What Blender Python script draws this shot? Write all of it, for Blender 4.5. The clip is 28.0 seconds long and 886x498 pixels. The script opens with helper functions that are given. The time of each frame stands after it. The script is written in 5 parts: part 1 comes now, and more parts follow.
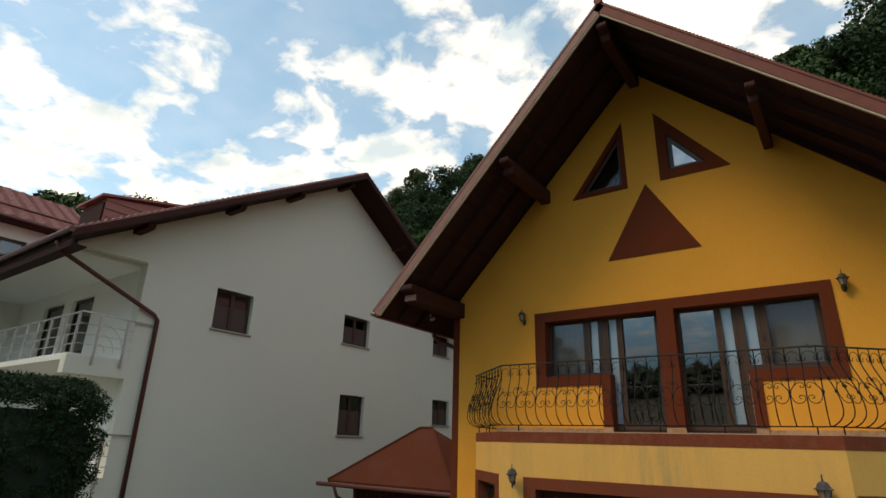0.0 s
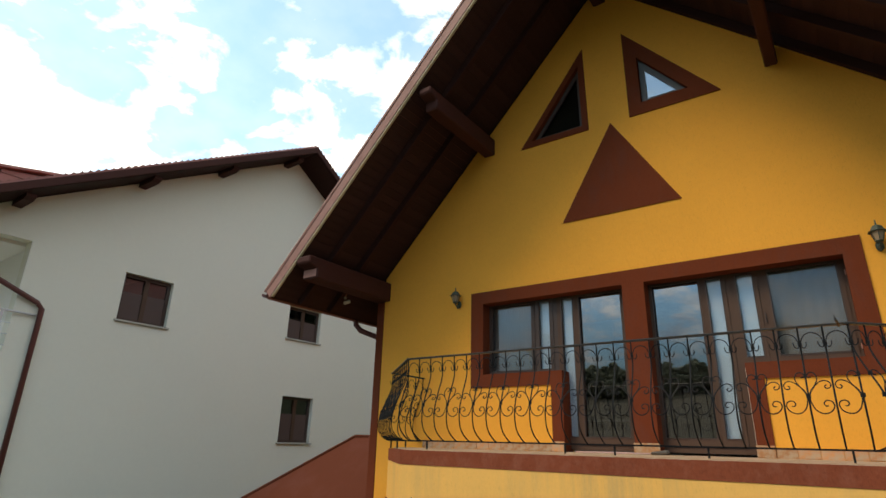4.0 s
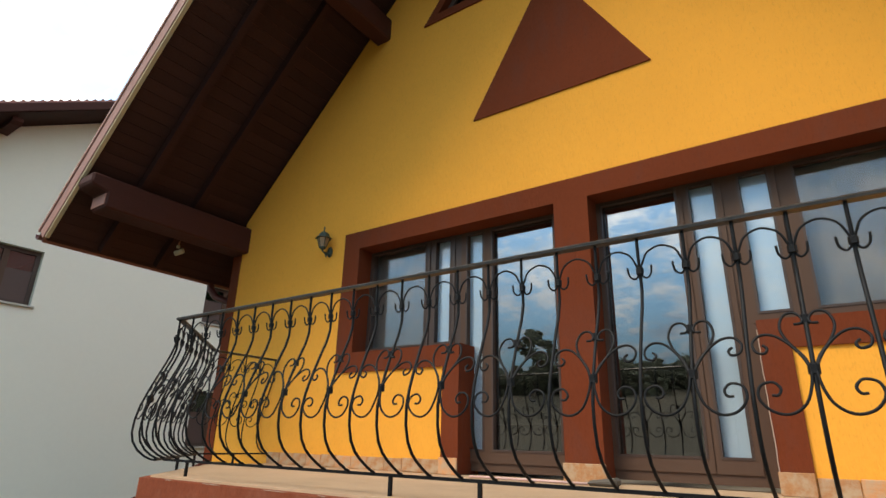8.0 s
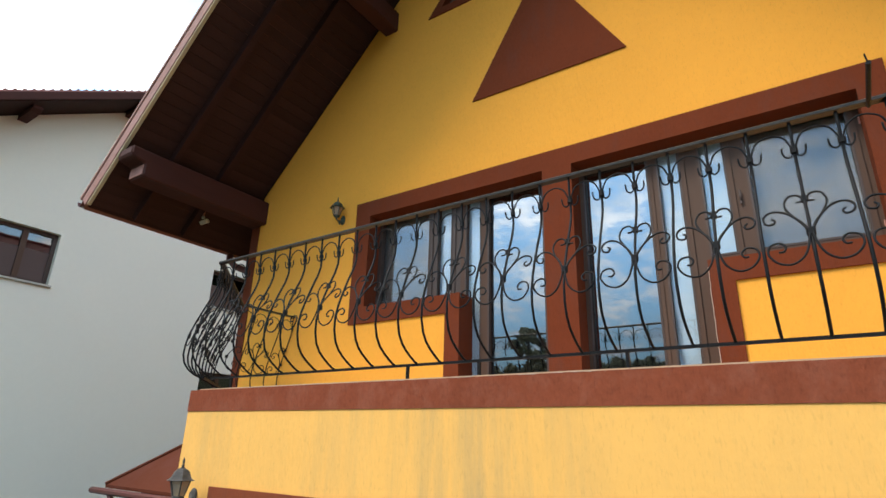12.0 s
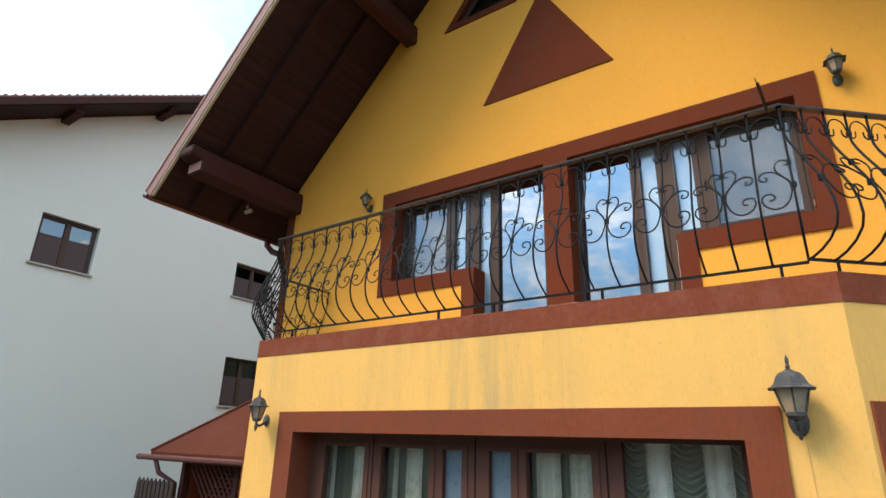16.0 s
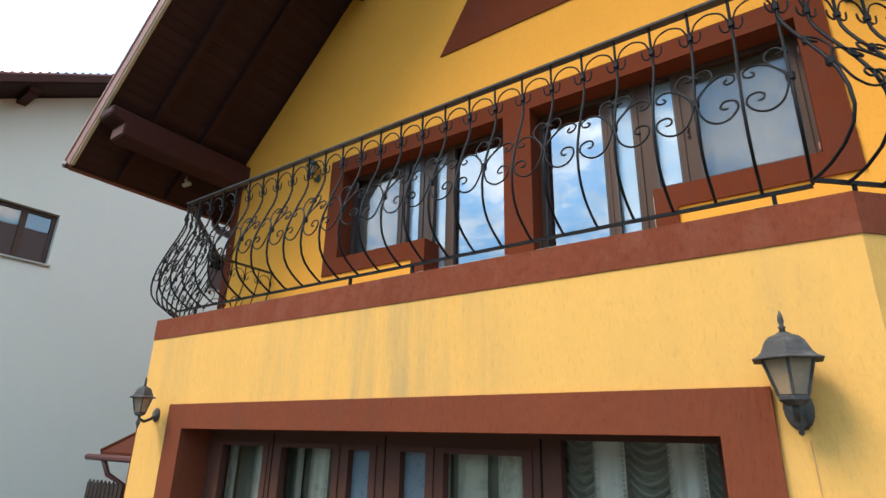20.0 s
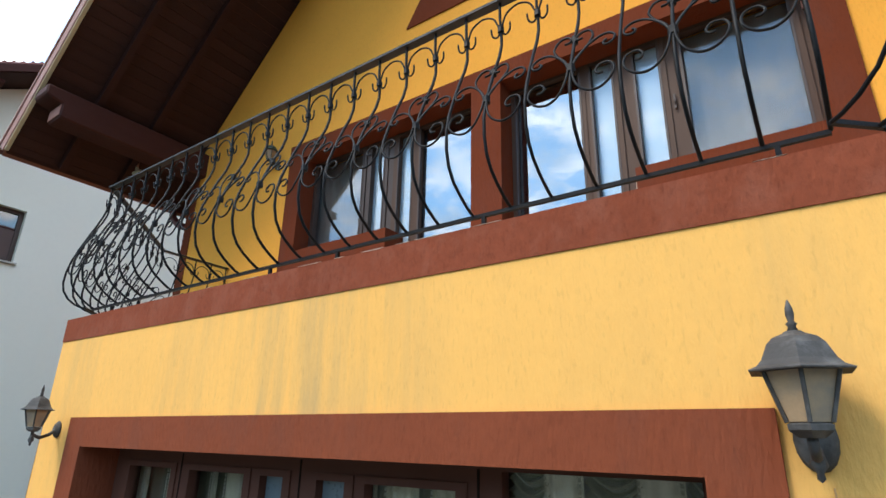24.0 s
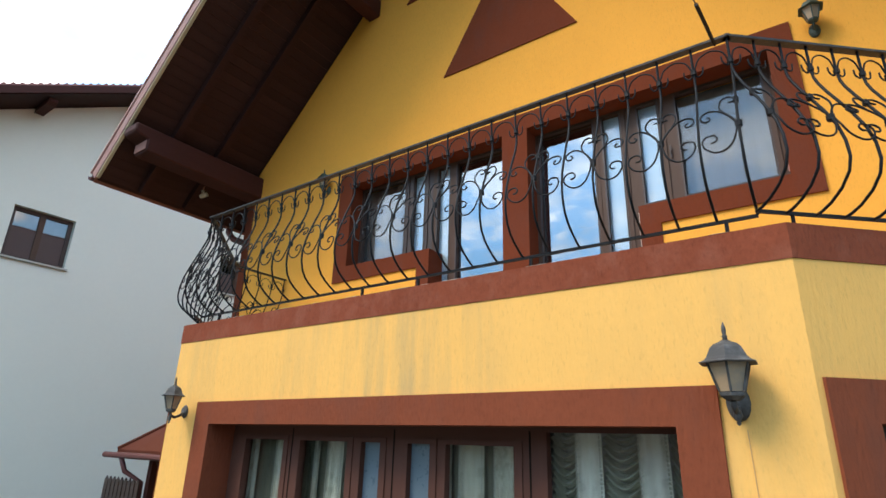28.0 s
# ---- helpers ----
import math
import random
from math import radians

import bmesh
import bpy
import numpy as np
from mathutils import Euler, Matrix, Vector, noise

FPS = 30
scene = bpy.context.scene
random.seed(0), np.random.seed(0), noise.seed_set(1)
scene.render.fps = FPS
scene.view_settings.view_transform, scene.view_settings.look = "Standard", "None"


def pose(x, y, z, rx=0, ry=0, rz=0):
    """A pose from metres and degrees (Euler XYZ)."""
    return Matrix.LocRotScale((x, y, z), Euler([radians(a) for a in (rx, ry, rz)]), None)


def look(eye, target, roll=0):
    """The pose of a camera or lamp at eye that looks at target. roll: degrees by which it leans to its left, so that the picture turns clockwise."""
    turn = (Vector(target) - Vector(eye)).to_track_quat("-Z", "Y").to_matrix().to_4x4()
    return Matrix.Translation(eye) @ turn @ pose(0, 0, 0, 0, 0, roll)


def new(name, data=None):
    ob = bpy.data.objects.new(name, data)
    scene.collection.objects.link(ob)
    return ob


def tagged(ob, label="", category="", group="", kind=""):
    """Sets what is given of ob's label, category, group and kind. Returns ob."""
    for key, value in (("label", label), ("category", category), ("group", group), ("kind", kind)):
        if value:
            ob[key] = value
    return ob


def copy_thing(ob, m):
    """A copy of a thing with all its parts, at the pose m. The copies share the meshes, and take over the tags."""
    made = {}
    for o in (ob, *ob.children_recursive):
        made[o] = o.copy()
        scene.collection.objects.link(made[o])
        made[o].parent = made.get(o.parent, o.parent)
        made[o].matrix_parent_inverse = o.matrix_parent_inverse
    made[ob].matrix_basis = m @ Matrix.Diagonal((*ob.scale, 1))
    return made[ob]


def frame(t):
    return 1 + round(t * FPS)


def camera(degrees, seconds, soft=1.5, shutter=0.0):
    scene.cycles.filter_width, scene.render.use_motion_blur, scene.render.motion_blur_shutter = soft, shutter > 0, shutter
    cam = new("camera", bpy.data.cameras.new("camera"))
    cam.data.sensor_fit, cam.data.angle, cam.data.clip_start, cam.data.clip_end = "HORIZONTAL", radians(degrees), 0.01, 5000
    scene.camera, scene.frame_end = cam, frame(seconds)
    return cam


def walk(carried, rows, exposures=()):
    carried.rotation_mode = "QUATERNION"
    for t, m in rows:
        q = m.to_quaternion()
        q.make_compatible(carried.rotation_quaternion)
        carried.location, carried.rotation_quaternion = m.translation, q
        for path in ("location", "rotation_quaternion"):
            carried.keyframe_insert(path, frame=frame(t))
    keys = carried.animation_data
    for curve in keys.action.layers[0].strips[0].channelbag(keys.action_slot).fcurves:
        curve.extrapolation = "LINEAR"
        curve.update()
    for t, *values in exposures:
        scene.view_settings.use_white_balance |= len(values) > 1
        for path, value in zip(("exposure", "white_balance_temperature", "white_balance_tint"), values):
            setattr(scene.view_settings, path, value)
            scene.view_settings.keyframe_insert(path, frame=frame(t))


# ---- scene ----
cam = camera(77.3, 28.0)
PATH = [
    (0, (0.467, 0.012, 2.971), (-0.648, 1.534, 3.636), 1.7),
    (0.5, (0.427, 0.002, 3.005), (-0.687, 1.525, 3.669), 1.6),
    (1, (0.382, 0.123, 3.067), (-0.731, 1.645, 3.734), 1.7),
    (1.5, (0.371, 0.311, 3.111), (-0.742, 1.833, 3.777), 1.7),
    (2, (0.396, 0.604, 3.137), (-0.72, 2.127, 3.798), 1.5),
    (2.5, (0.377, 1.096, 3.129), (-0.739, 2.618, 3.792), 1.6),
    (3, (0.327, 1.639, 3.135), (-0.789, 3.159, 3.801), 1.7),
    (3.5, (0.225, 2.288, 3.205), (-0.889, 3.811, 3.868), 1.5),
    (5.5, (-0.164, 4.328, 3.319), (-1.269, 5.858, 3.982), 1.6),
    (6, (-0.233, 4.793, 3.331), (-1.336, 6.324, 3.994), 1.6),
    (6.5, (-0.301, 5.299, 3.407), (-1.4, 6.833, 4.07), 1.5),
    (7, (-0.366, 5.632, 3.399), (-1.467, 7.166, 4.06), 1.5),
    (7.5, (-0.418, 5.911, 3.444), (-1.513, 7.448, 4.107), 1.5),
    (8, (-0.455, 6.133, 3.455), (-1.549, 7.672, 4.112), 1.4),
    (8.5, (-0.507, 6.24, 3.364), (-1.598, 7.781, 4.024), 1.4),
    (9, (-0.548, 6.289, 3.222), (-1.636, 7.831, 3.884), 1.5),
    (9.5, (-0.565, 6.286, 3.068), (-1.654, 7.828, 3.729), 1.5),
    (10, (-0.549, 6.231, 2.925), (-1.637, 7.775, 3.582), 1.4),
    (10.5, (-0.48, 6.129, 2.885), (-1.566, 7.673, 3.545), 1.5),
    (11, (-0.393, 6.026, 2.885), (-1.475, 7.572, 3.547), 1.5),
    (11.5, (-0.296, 5.838, 2.862), (-1.375, 7.386, 3.527), 1.6),
    (12, (-0.199, 5.666, 2.86), (-1.279, 7.214, 3.521), 1.6),
    (12.5, (-0.07, 5.51, 2.831), (-1.15, 7.055, 3.499), 1.6),
    (14.5, (0.271, 4.901, 2.474), (-0.82, 6.441, 3.135), 1.6),
    (15, (0.261, 4.895, 2.405), (-0.832, 6.434, 3.066), 1.6),
    (15.5, (0.227, 4.877, 2.337), (-0.867, 6.416, 2.998), 1.6),
    (16, (0.205, 4.861, 2.318), (-0.89, 6.398, 2.977), 1.6),
    (16.5, (0.232, 4.822, 2.328), (-0.862, 6.361, 2.987), 1.6),
    (17, (0.271, 4.809, 2.359), (-0.825, 6.346, 3.019), 1.5),
    (17.5, (0.313, 4.829, 2.395), (-0.785, 6.366, 3.054), 1.5),
    (18, (0.332, 4.916, 2.405), (-0.766, 6.451, 3.066), 1.5),
    (18.5, (0.305, 5.048, 2.394), (-0.793, 6.585, 3.05), 1.5),
    (19, (0.256, 5.248, 2.357), (-0.844, 6.785, 3.011), 1.5),
    (19.5, (0.188, 5.546, 2.332), (-0.914, 7.082, 2.985), 1.5),
    (20, (0.149, 5.938, 2.333), (-0.956, 7.471, 2.986), 1.4),
    (20.5, (0.107, 6.212, 2.316), (-0.998, 7.747, 2.966), 1.4),
    (21, (0.048, 6.436, 2.318), (-1.057, 7.971, 2.969), 1.4),
    (21.5, (-0.001, 6.588, 2.327), (-1.107, 8.123, 2.977), 1.3),
    (23.5, (0.046, 6.693, 2.512), (-1.06, 8.233, 3.15), 0.8),
    (24, (0.081, 6.583, 2.444), (-1.019, 8.12, 3.098), 1.2),
    (24.5, (0.142, 6.491, 2.4), (-0.962, 8.03, 3.045), 1.0),
    (25, (0.169, 6.398, 2.355), (-0.926, 7.936, 3.014), 1.3),
    (25.5, (0.241, 6.269, 2.351), (-0.862, 7.807, 2.998), 1.1),
    (26, (0.377, 6.108, 2.346), (-0.731, 7.645, 2.988), 1.0),
    (26.5, (0.445, 6.014, 2.332), (-0.667, 7.547, 2.976), 1.1),
    (27, (0.407, 5.916, 2.326), (-0.708, 7.445, 2.973), 1.1),
    (27.5, (0.387, 5.725, 2.309), (-0.728, 7.252, 2.959), 1.3),
    (28, (0.391, 5.617, 2.28), (-0.725, 7.14, 2.94), 1.6),
]
EXPOSURES = [(0.0, -0.43, 8500, 12), (2.0, -0.23, 8500, 12), (3.5, 0.05, 8450, 12), (5.5, 0.61, 8300, 12), (6.5, 0.65, 8250, 12), (8.0, 0.70, 8200, 12), (12.0, 0.86, 7500, 12), (15.0, 0.86, 7150, 12), (19.0, 0.86, 7150, 12), (21.0, 0.81, 7150, 12), (24.0, 0.88, 6900, 12), (28.0, 0.88, 6850, 11)]
CLOUD_SHIFT = (0.6, 0.3, 0.0)
HEDGE_AT = (-9.3, 4.4, 0)
# the camera opens up as it nears the shaded facade
walk(cam, [(t, look(eye, target, roll)) for t, eye, target, roll in PATH], exposures=EXPOSURES)

# ---- world and sun ----
SUN_DIR = Vector((-0.30, -0.53, 0.79)).normalized()
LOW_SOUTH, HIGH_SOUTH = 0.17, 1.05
# banks of cloud and gaps in them on the flat layer overhead: place, radius, weight
BANKS = [(-0.99, 0.45, 0.15, 0.07), (-0.74, 0.67, 0.12, 0.07), (-1.38, 0.43, 0.28, 0.12), (-1.18, 0.80, 0.22, 0.10), (-0.84, 0.92, 0.24, 0.12), (-0.52, 0.92, 0.28, 0.12),
         (-0.15, 0.88, 0.45, 0.12), (-0.72, 0.50, 0.20, -0.10), (-1.13, 0.33, 0.14, -0.10), (-1.03, 0.62, 0.20, -0.14), (-0.58, 0.70, 0.10, -0.08), (-2.2, 0.9, 0.9, 0.12), (-0.5, -1.3, 1.6, 0.022), (-1.08, -0.90, 0.42, 0.09), (-0.40, -0.80, 0.26, -0.05), (-0.62, -1.12, 0.25, 0.04)]
SUN_ELEV = math.asin(SUN_DIR.z)
SUN_AZ = math.atan2(SUN_DIR.x, SUN_DIR.y)


def make_world():
    w = bpy.data.worlds.new("sky")
    scene.world = w
    w.use_nodes = True
    nt = w.node_tree
    n, l = nt.nodes, nt.links
    n.clear()
    out = n.new("ShaderNodeOutputWorld")
    sky = n.new("ShaderNodeTexSky")
    sky.sky_type, sky.sun_disc = "NISHITA", False
    sky.sun_elevation, sky.sun_rotation = SUN_ELEV, SUN_AZ
    sky.air_density, sky.dust_density, sky.ozone_density = 1.0, 0.6, 1.2
    b1 = n.new("ShaderNodeBackground")
    hs = n.new("ShaderNodeHueSaturation")
    hs.inputs["Saturation"].default_value, hs.inputs["Value"].default_value = 1.12, 2.55
    hs.inputs["Hue"].default_value = 0.485
    l.new(sky.outputs[0], hs.inputs["Color"])
    # clouds: the direction is laid on a flat layer overhead
    tc = n.new("ShaderNodeTexCoord")
    sep = n.new("ShaderNodeSeparateXYZ")
    l.new(tc.outputs["Generated"], sep.inputs[0])
    add = n.new("ShaderNodeMath")
    add.operation = "ADD"
    add.inputs[1].default_value = 0.22
    l.new(sep.outputs["Z"], add.inputs[0])
    mx = n.new("ShaderNodeMath")
    mx.operation = "MAXIMUM"
    mx.inputs[1].default_value = 0.12
    l.new(add.outputs[0], mx.inputs[0])
    comb = n.new("ShaderNodeCombineXYZ")
    for k in ("X", "Y"):
        d = n.new("ShaderNodeMath")
        d.operation = "DIVIDE"
        l.new(sep.outputs[k], d.inputs[0])
        l.new(mx.outputs[0], d.inputs[1])
        l.new(d.outputs[0], comb.inputs[k])
    mp = n.new("ShaderNodeMapping")
    mp.inputs["Location"].default_value = CLOUD_SHIFT
    l.new(comb.outputs[0], mp.inputs[0])
    no = n.new("ShaderNodeTexNoise")
    no.inputs["Scale"].default_value = 6.5
    no.inputs["Detail"].default_value = 9
    no.inputs["Roughness"].default_value = 0.55
    no.inputs["Distortion"].default_value = 0.25
    l.new(mp.outputs[0], no.inputs["Vector"])
    rp = n.new("ShaderNodeValToRGB")
    rp.color_ramp.elements[0].position, rp.color_ramp.elements[1].position = 0.475, 0.58
    rp.color_ramp.elements[0].color = (0.12, 0.12, 0.12, 1)
    # the cloud breaks up finer towards the south
    fleck = n.new("ShaderNodeTexNoise")
    fleck.inputs["Scale"].default_value, fleck.inputs["Detail"].default_value, fleck.inputs["Roughness"].default_value = 22.0, 7, 0.64
    l.new(mp.outputs[0], fleck.inputs["Vector"])
    south = n.new("ShaderNodeMapRange")
    south.inputs["From Min"].default_value, south.inputs["From Max"].default_value = 0.1, -0.4
    south.inputs["To Max"].default_value = 0.45
    l.new(sep.outputs["Y"], south.inputs["Value"])
    blend = n.new("ShaderNodeMix")
    l.new(south.outputs[0], blend.inputs["Factor"])
    l.new(no.outputs["Fac"], blend.inputs["A"])
    l.new(fleck.outputs["Fac"], blend.inputs["B"])
    cover = blend.outputs["Result"]
    for cx, cy, r, weight in BANKS:
        di = n.new("ShaderNodeVectorMath")
        di.operation = "DISTANCE"
        di.inputs[1].default_value = (cx, cy, 0)
        l.new(comb.outputs[0], di.inputs[0])
        fall = n.new("ShaderNodeMapRange")
        fall.interpolation_type = "SMOOTHSTEP"
        fall.inputs["From Max"].default_value, fall.inputs["To Min"].default_value, fall.inputs["To Max"].default_value = r, weight, 0.0
        l.new(di.outputs["Value"], fall.inputs["Value"])
        plus = n.new("ShaderNodeMath")
        plus.operation = "ADD"
        l.new(cover, plus.inputs[0])
        l.new(fall.outputs[0], plus.inputs[1])
        cover = plus.outputs[0]
    l.new(cover, rp.inputs[0])
    no2 = n.new("ShaderNodeTexNoise")
    no2.inputs["Scale"].default_value = 6.0
    no2.inputs["Detail"].default_value = 6
    l.new(mp.outputs[0], no2.inputs["Vector"])
    rp2 = n.new("ShaderNodeValToRGB")
    rp2.color_ramp.elements[0].position, rp2.color_ramp.elements[1].position = 0.36, 0.62
    rp2.color_ramp.elements[0].color = (0.46, 0.60, 0.74, 1)
    rp2.color_ramp.elements[1].color = (0.97, 0.985, 1.0, 1)
    l.new(no2.outputs["Fac"], rp2.inputs[0])
    b2 = n.new("ShaderNodeBackground")
    # dims the low southern sky, out of view, to darken pane reflections and gable
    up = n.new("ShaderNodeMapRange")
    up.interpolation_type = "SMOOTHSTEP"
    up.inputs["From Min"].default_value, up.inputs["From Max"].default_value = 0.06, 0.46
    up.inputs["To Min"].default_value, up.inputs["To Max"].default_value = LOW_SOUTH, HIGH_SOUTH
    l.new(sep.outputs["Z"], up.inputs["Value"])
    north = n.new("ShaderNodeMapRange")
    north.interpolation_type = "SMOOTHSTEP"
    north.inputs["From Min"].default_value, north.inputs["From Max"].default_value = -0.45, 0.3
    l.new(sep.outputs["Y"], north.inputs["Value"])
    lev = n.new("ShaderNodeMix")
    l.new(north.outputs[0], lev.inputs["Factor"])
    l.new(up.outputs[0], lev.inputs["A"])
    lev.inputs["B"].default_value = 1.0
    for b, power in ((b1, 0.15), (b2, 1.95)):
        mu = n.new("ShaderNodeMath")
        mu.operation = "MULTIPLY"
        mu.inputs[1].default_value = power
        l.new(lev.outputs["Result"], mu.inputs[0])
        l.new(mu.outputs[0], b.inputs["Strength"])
    cool = n.new("ShaderNodeMix")
    cool.data_type, cool.blend_type = "RGBA", "MULTIPLY"
    cool.inputs["B"].default_value = (0.80, 0.92, 1.05, 1)
    inv = n.new("ShaderNodeMath")
    inv.operation = "SUBTRACT"
    inv.inputs[0].default_value = 1.0
    l.new(north.outputs[0], inv.inputs[1])
    l.new(inv.outputs[0], cool.inputs["Factor"])
    l.new(rp2.outputs[0], cool.inputs["A"])
    l.new(cool.outputs["Result"], b2.inputs["Color"])
    deep = n.new("ShaderNodeMix")
    deep.data_type, deep.blend_type = "RGBA", "MULTIPLY"
    deep.inputs["B"].default_value = (0.335, 0.50, 0.605, 1)
    l.new(inv.outputs[0], deep.inputs["Factor"])
    l.new(hs.outputs[0], deep.inputs["A"])
    l.new(deep.outputs["Result"], b1.inputs["Color"])
    mix = n.new("ShaderNodeMixShader")
    l.new(rp.outputs[0], mix.inputs[0])
    l.new(b1.outputs[0], mix.inputs[1])
    l.new(b2.outputs[0], mix.inputs[2])
    l.new(mix.outputs[0], out.inputs[0])


make_world()
sun = bpy.data.lights.new("sun", "SUN")
sun.energy, sun.angle, sun.color = 1.75, radians(24), (1.0, 0.93, 0.82)
so = new("sun", sun)
so.matrix_world = look(SUN_DIR * 60, (0, 0, 0))


# ---- materials ----
def mat(name, col, rough=0.7, var=0.15, vscale=3.0, bump=0.0, bscale=40.0, stretch=(1, 1, 1), bstretch=(1, 1, 1),
        metal=0.0, stain=None, stain_amt=0.0, sscale=2.0, sstretch=(1, 1, 1), rnd=0.0, spec=0.5, fine=0.5, lo=0.48, hi=0.72, cluster=0.0, cluster_x=None, groove=0.0):
    m = bpy.data.materials.new(name)
    m.use_nodes = True
    nt = m.node_tree
    n, l = nt.nodes, nt.links
    p = n["Principled BSDF"]
    p.inputs["Roughness"].default_value = rough
    p.inputs["Metallic"].default_value = metal
    p.inputs["Specular IOR Level"].default_value = spec
    tc = n.new("ShaderNodeTexCoord")

    def noise_at(scale, st, detail=6, r=0.6):
        mp = n.new("ShaderNodeMapping")
        mp.inputs["Scale"].default_value = st
        l.new(tc.outputs["Object"], mp.inputs[0])
        no = n.new("ShaderNodeTexNoise")
        no.inputs["Scale"].default_value, no.inputs["Detail"].default_value, no.inputs["Roughness"].default_value = scale, detail, r
        l.new(mp.outputs[0], no.inputs["Vector"])
        return no.outputs["Fac"]

    def math2(op, a, b):
        q = n.new("ShaderNodeMath")
        q.operation = op
        for i, v in enumerate((a, b)):
            if isinstance(v, (int, float)):
                q.inputs[i].default_value = v
            else:
                l.new(v, q.inputs[i])
        return q.outputs[0]

    big = noise_at(vscale, stretch)
    small = noise_at(vscale * 14, stretch, 4)
    f = math2("ADD", math2("MULTIPLY", big, 1 - fine), math2("MULTIPLY", small, fine))
    f = math2("MULTIPLY", math2("SUBTRACT", f, 0.5), 2 * var)
    if rnd:
        oi = n.new("ShaderNodeObjectInfo")
        f = math2("ADD", f, math2("MULTIPLY", math2("SUBTRACT", oi.outputs["Random"], 0.5), rnd))
    f = math2("ADD", f, 1.0)
    vm = n.new("ShaderNodeVectorMath")
    vm.operation = "SCALE"
    vm.inputs[0].default_value = col
    l.new(f, vm.inputs["Scale"])
    colour = vm.outputs[0]
    if stain:
        s = noise_at(sscale, sstretch, 5)
        rp = n.new("ShaderNodeValToRGB")
        rp.color_ramp.elements[0].position, rp.color_ramp.elements[1].position = lo, hi
        l.new(s, rp.inputs[0])
        mixn = n.new("ShaderNodeMix")
        mixn.data_type = "RGBA"
        mixn.inputs["B"].default_value = (*stain, 1)
        amt = math2("MULTIPLY", rp.outputs[0], stain_amt)
        if cluster:
            # streaks come in groups along the wall
            q = n.new("ShaderNodeMapRange")
            q.inputs["From Min"].default_value, q.inputs["From Max"].default_value = 0.42, 0.60
            l.new(noise_at(cluster, (1, 1, 0.15), 2), q.inputs["Value"])
            near = math2("ADD", 0.10, math2("MULTIPLY", q.outputs[0], 0.55))
            if cluster_x:
                # most rain runs down below one stretch of the edge
                xs = n.new("ShaderNodeSeparateXYZ")
                l.new(tc.outputs["Object"], xs.inputs[0])
                w = n.new("ShaderNodeMapRange")
                w.interpolation_type = "SMOOTHSTEP"
                w.inputs["From Max"].default_value, w.inputs["To Min"].default_value, w.inputs["To Max"].default_value = cluster_x[1], 0.7, 0.0
                l.new(math2("ABSOLUTE", math2("SUBTRACT", xs.outputs["X"], cluster_x[0]), 0.0), w.inputs["Value"])
                near = math2("ADD", near, w.outputs[0])
            amt = math2("MULTIPLY", amt, near)
        l.new(amt, mixn.inputs["Factor"])
        l.new(colour, mixn.inputs["A"])
        colour = mixn.outputs["Result"]
    if groove:
        # short drawn marks of the trowelled plaster, darker than the rest
        q = n.new("ShaderNodeMapRange")
        q.inputs["From Min"].default_value, q.inputs["From Max"].default_value = 0.55, 0.75
        q.inputs["To Min"].default_value, q.inputs["To Max"].default_value = 1.0, 1.0 - groove
        l.new(noise_at(bscale * 1.7, bstretch, 4), q.inputs["Value"])
        g = n.new("ShaderNodeVectorMath")
        g.operation = "SCALE"
        l.new(colour, g.inputs[0])
        l.new(q.outputs[0], g.inputs["Scale"])
        colour = g.outputs[0]
    l.new(colour, p.inputs["Base Color"])
    rr = math2("ADD", math2("MULTIPLY", math2("SUBTRACT", small, 0.5), 0.25), rough)
    l.new(rr, p.inputs["Roughness"])
    if bump:
        b = n.new("ShaderNodeBump")
        b.inputs["Strength"].default_value, b.inputs["Distance"].default_value = min(1.0, bump), 0.01
        l.new(noise_at(bscale, bstretch, 5), b.inputs["Height"])
        l.new(b.outputs[0], p.inputs["Normal"])
    return m


def glass_mat(name, gloss, tint, rough=0.004):
    """Coated pane: part mirror, part clear."""
    m = bpy.data.materials.new(name)
    m.use_nodes = True
    n, l = m.node_tree.nodes, m.node_tree.links
    n.clear()
    out = n.new("ShaderNodeOutputMaterial")
    g = n.new("ShaderNodeBsdfGlossy")
    g.inputs["Roughness"].default_value = rough
    g.inputs["Color"].default_value = (0.93, 0.96, 1.0, 1)
    t = n.new("ShaderNodeBsdfTransparent")
    t.inputs["Color"].default_value = (*tint, 1)
    # reflection rises towards grazing angles
    lw = n.new("ShaderNodeLayerWeight")
    po = n.new("ShaderNodeMath")
    po.operation = "POWER"
    po.inputs[1].default_value = 5.0
    l.new(lw.outputs["Facing"], po.inputs[0])
    ad = n.new("ShaderNodeMath")
    ad.operation, ad.use_clamp = "MULTIPLY_ADD", True
    ad.inputs[1].default_value, ad.inputs[2].default_value = 0.9, gloss
    l.new(po.outputs[0], ad.inputs[0])
    mx = n.new("ShaderNodeMixShader")
    l.new(ad.outputs[0], mx.inputs[0])
    l.new(t.outputs[0], mx.inputs[1])
    l.new(g.outputs[0], mx.inputs[2])
    l.new(mx.outputs[0], out.inputs[0])
    return m


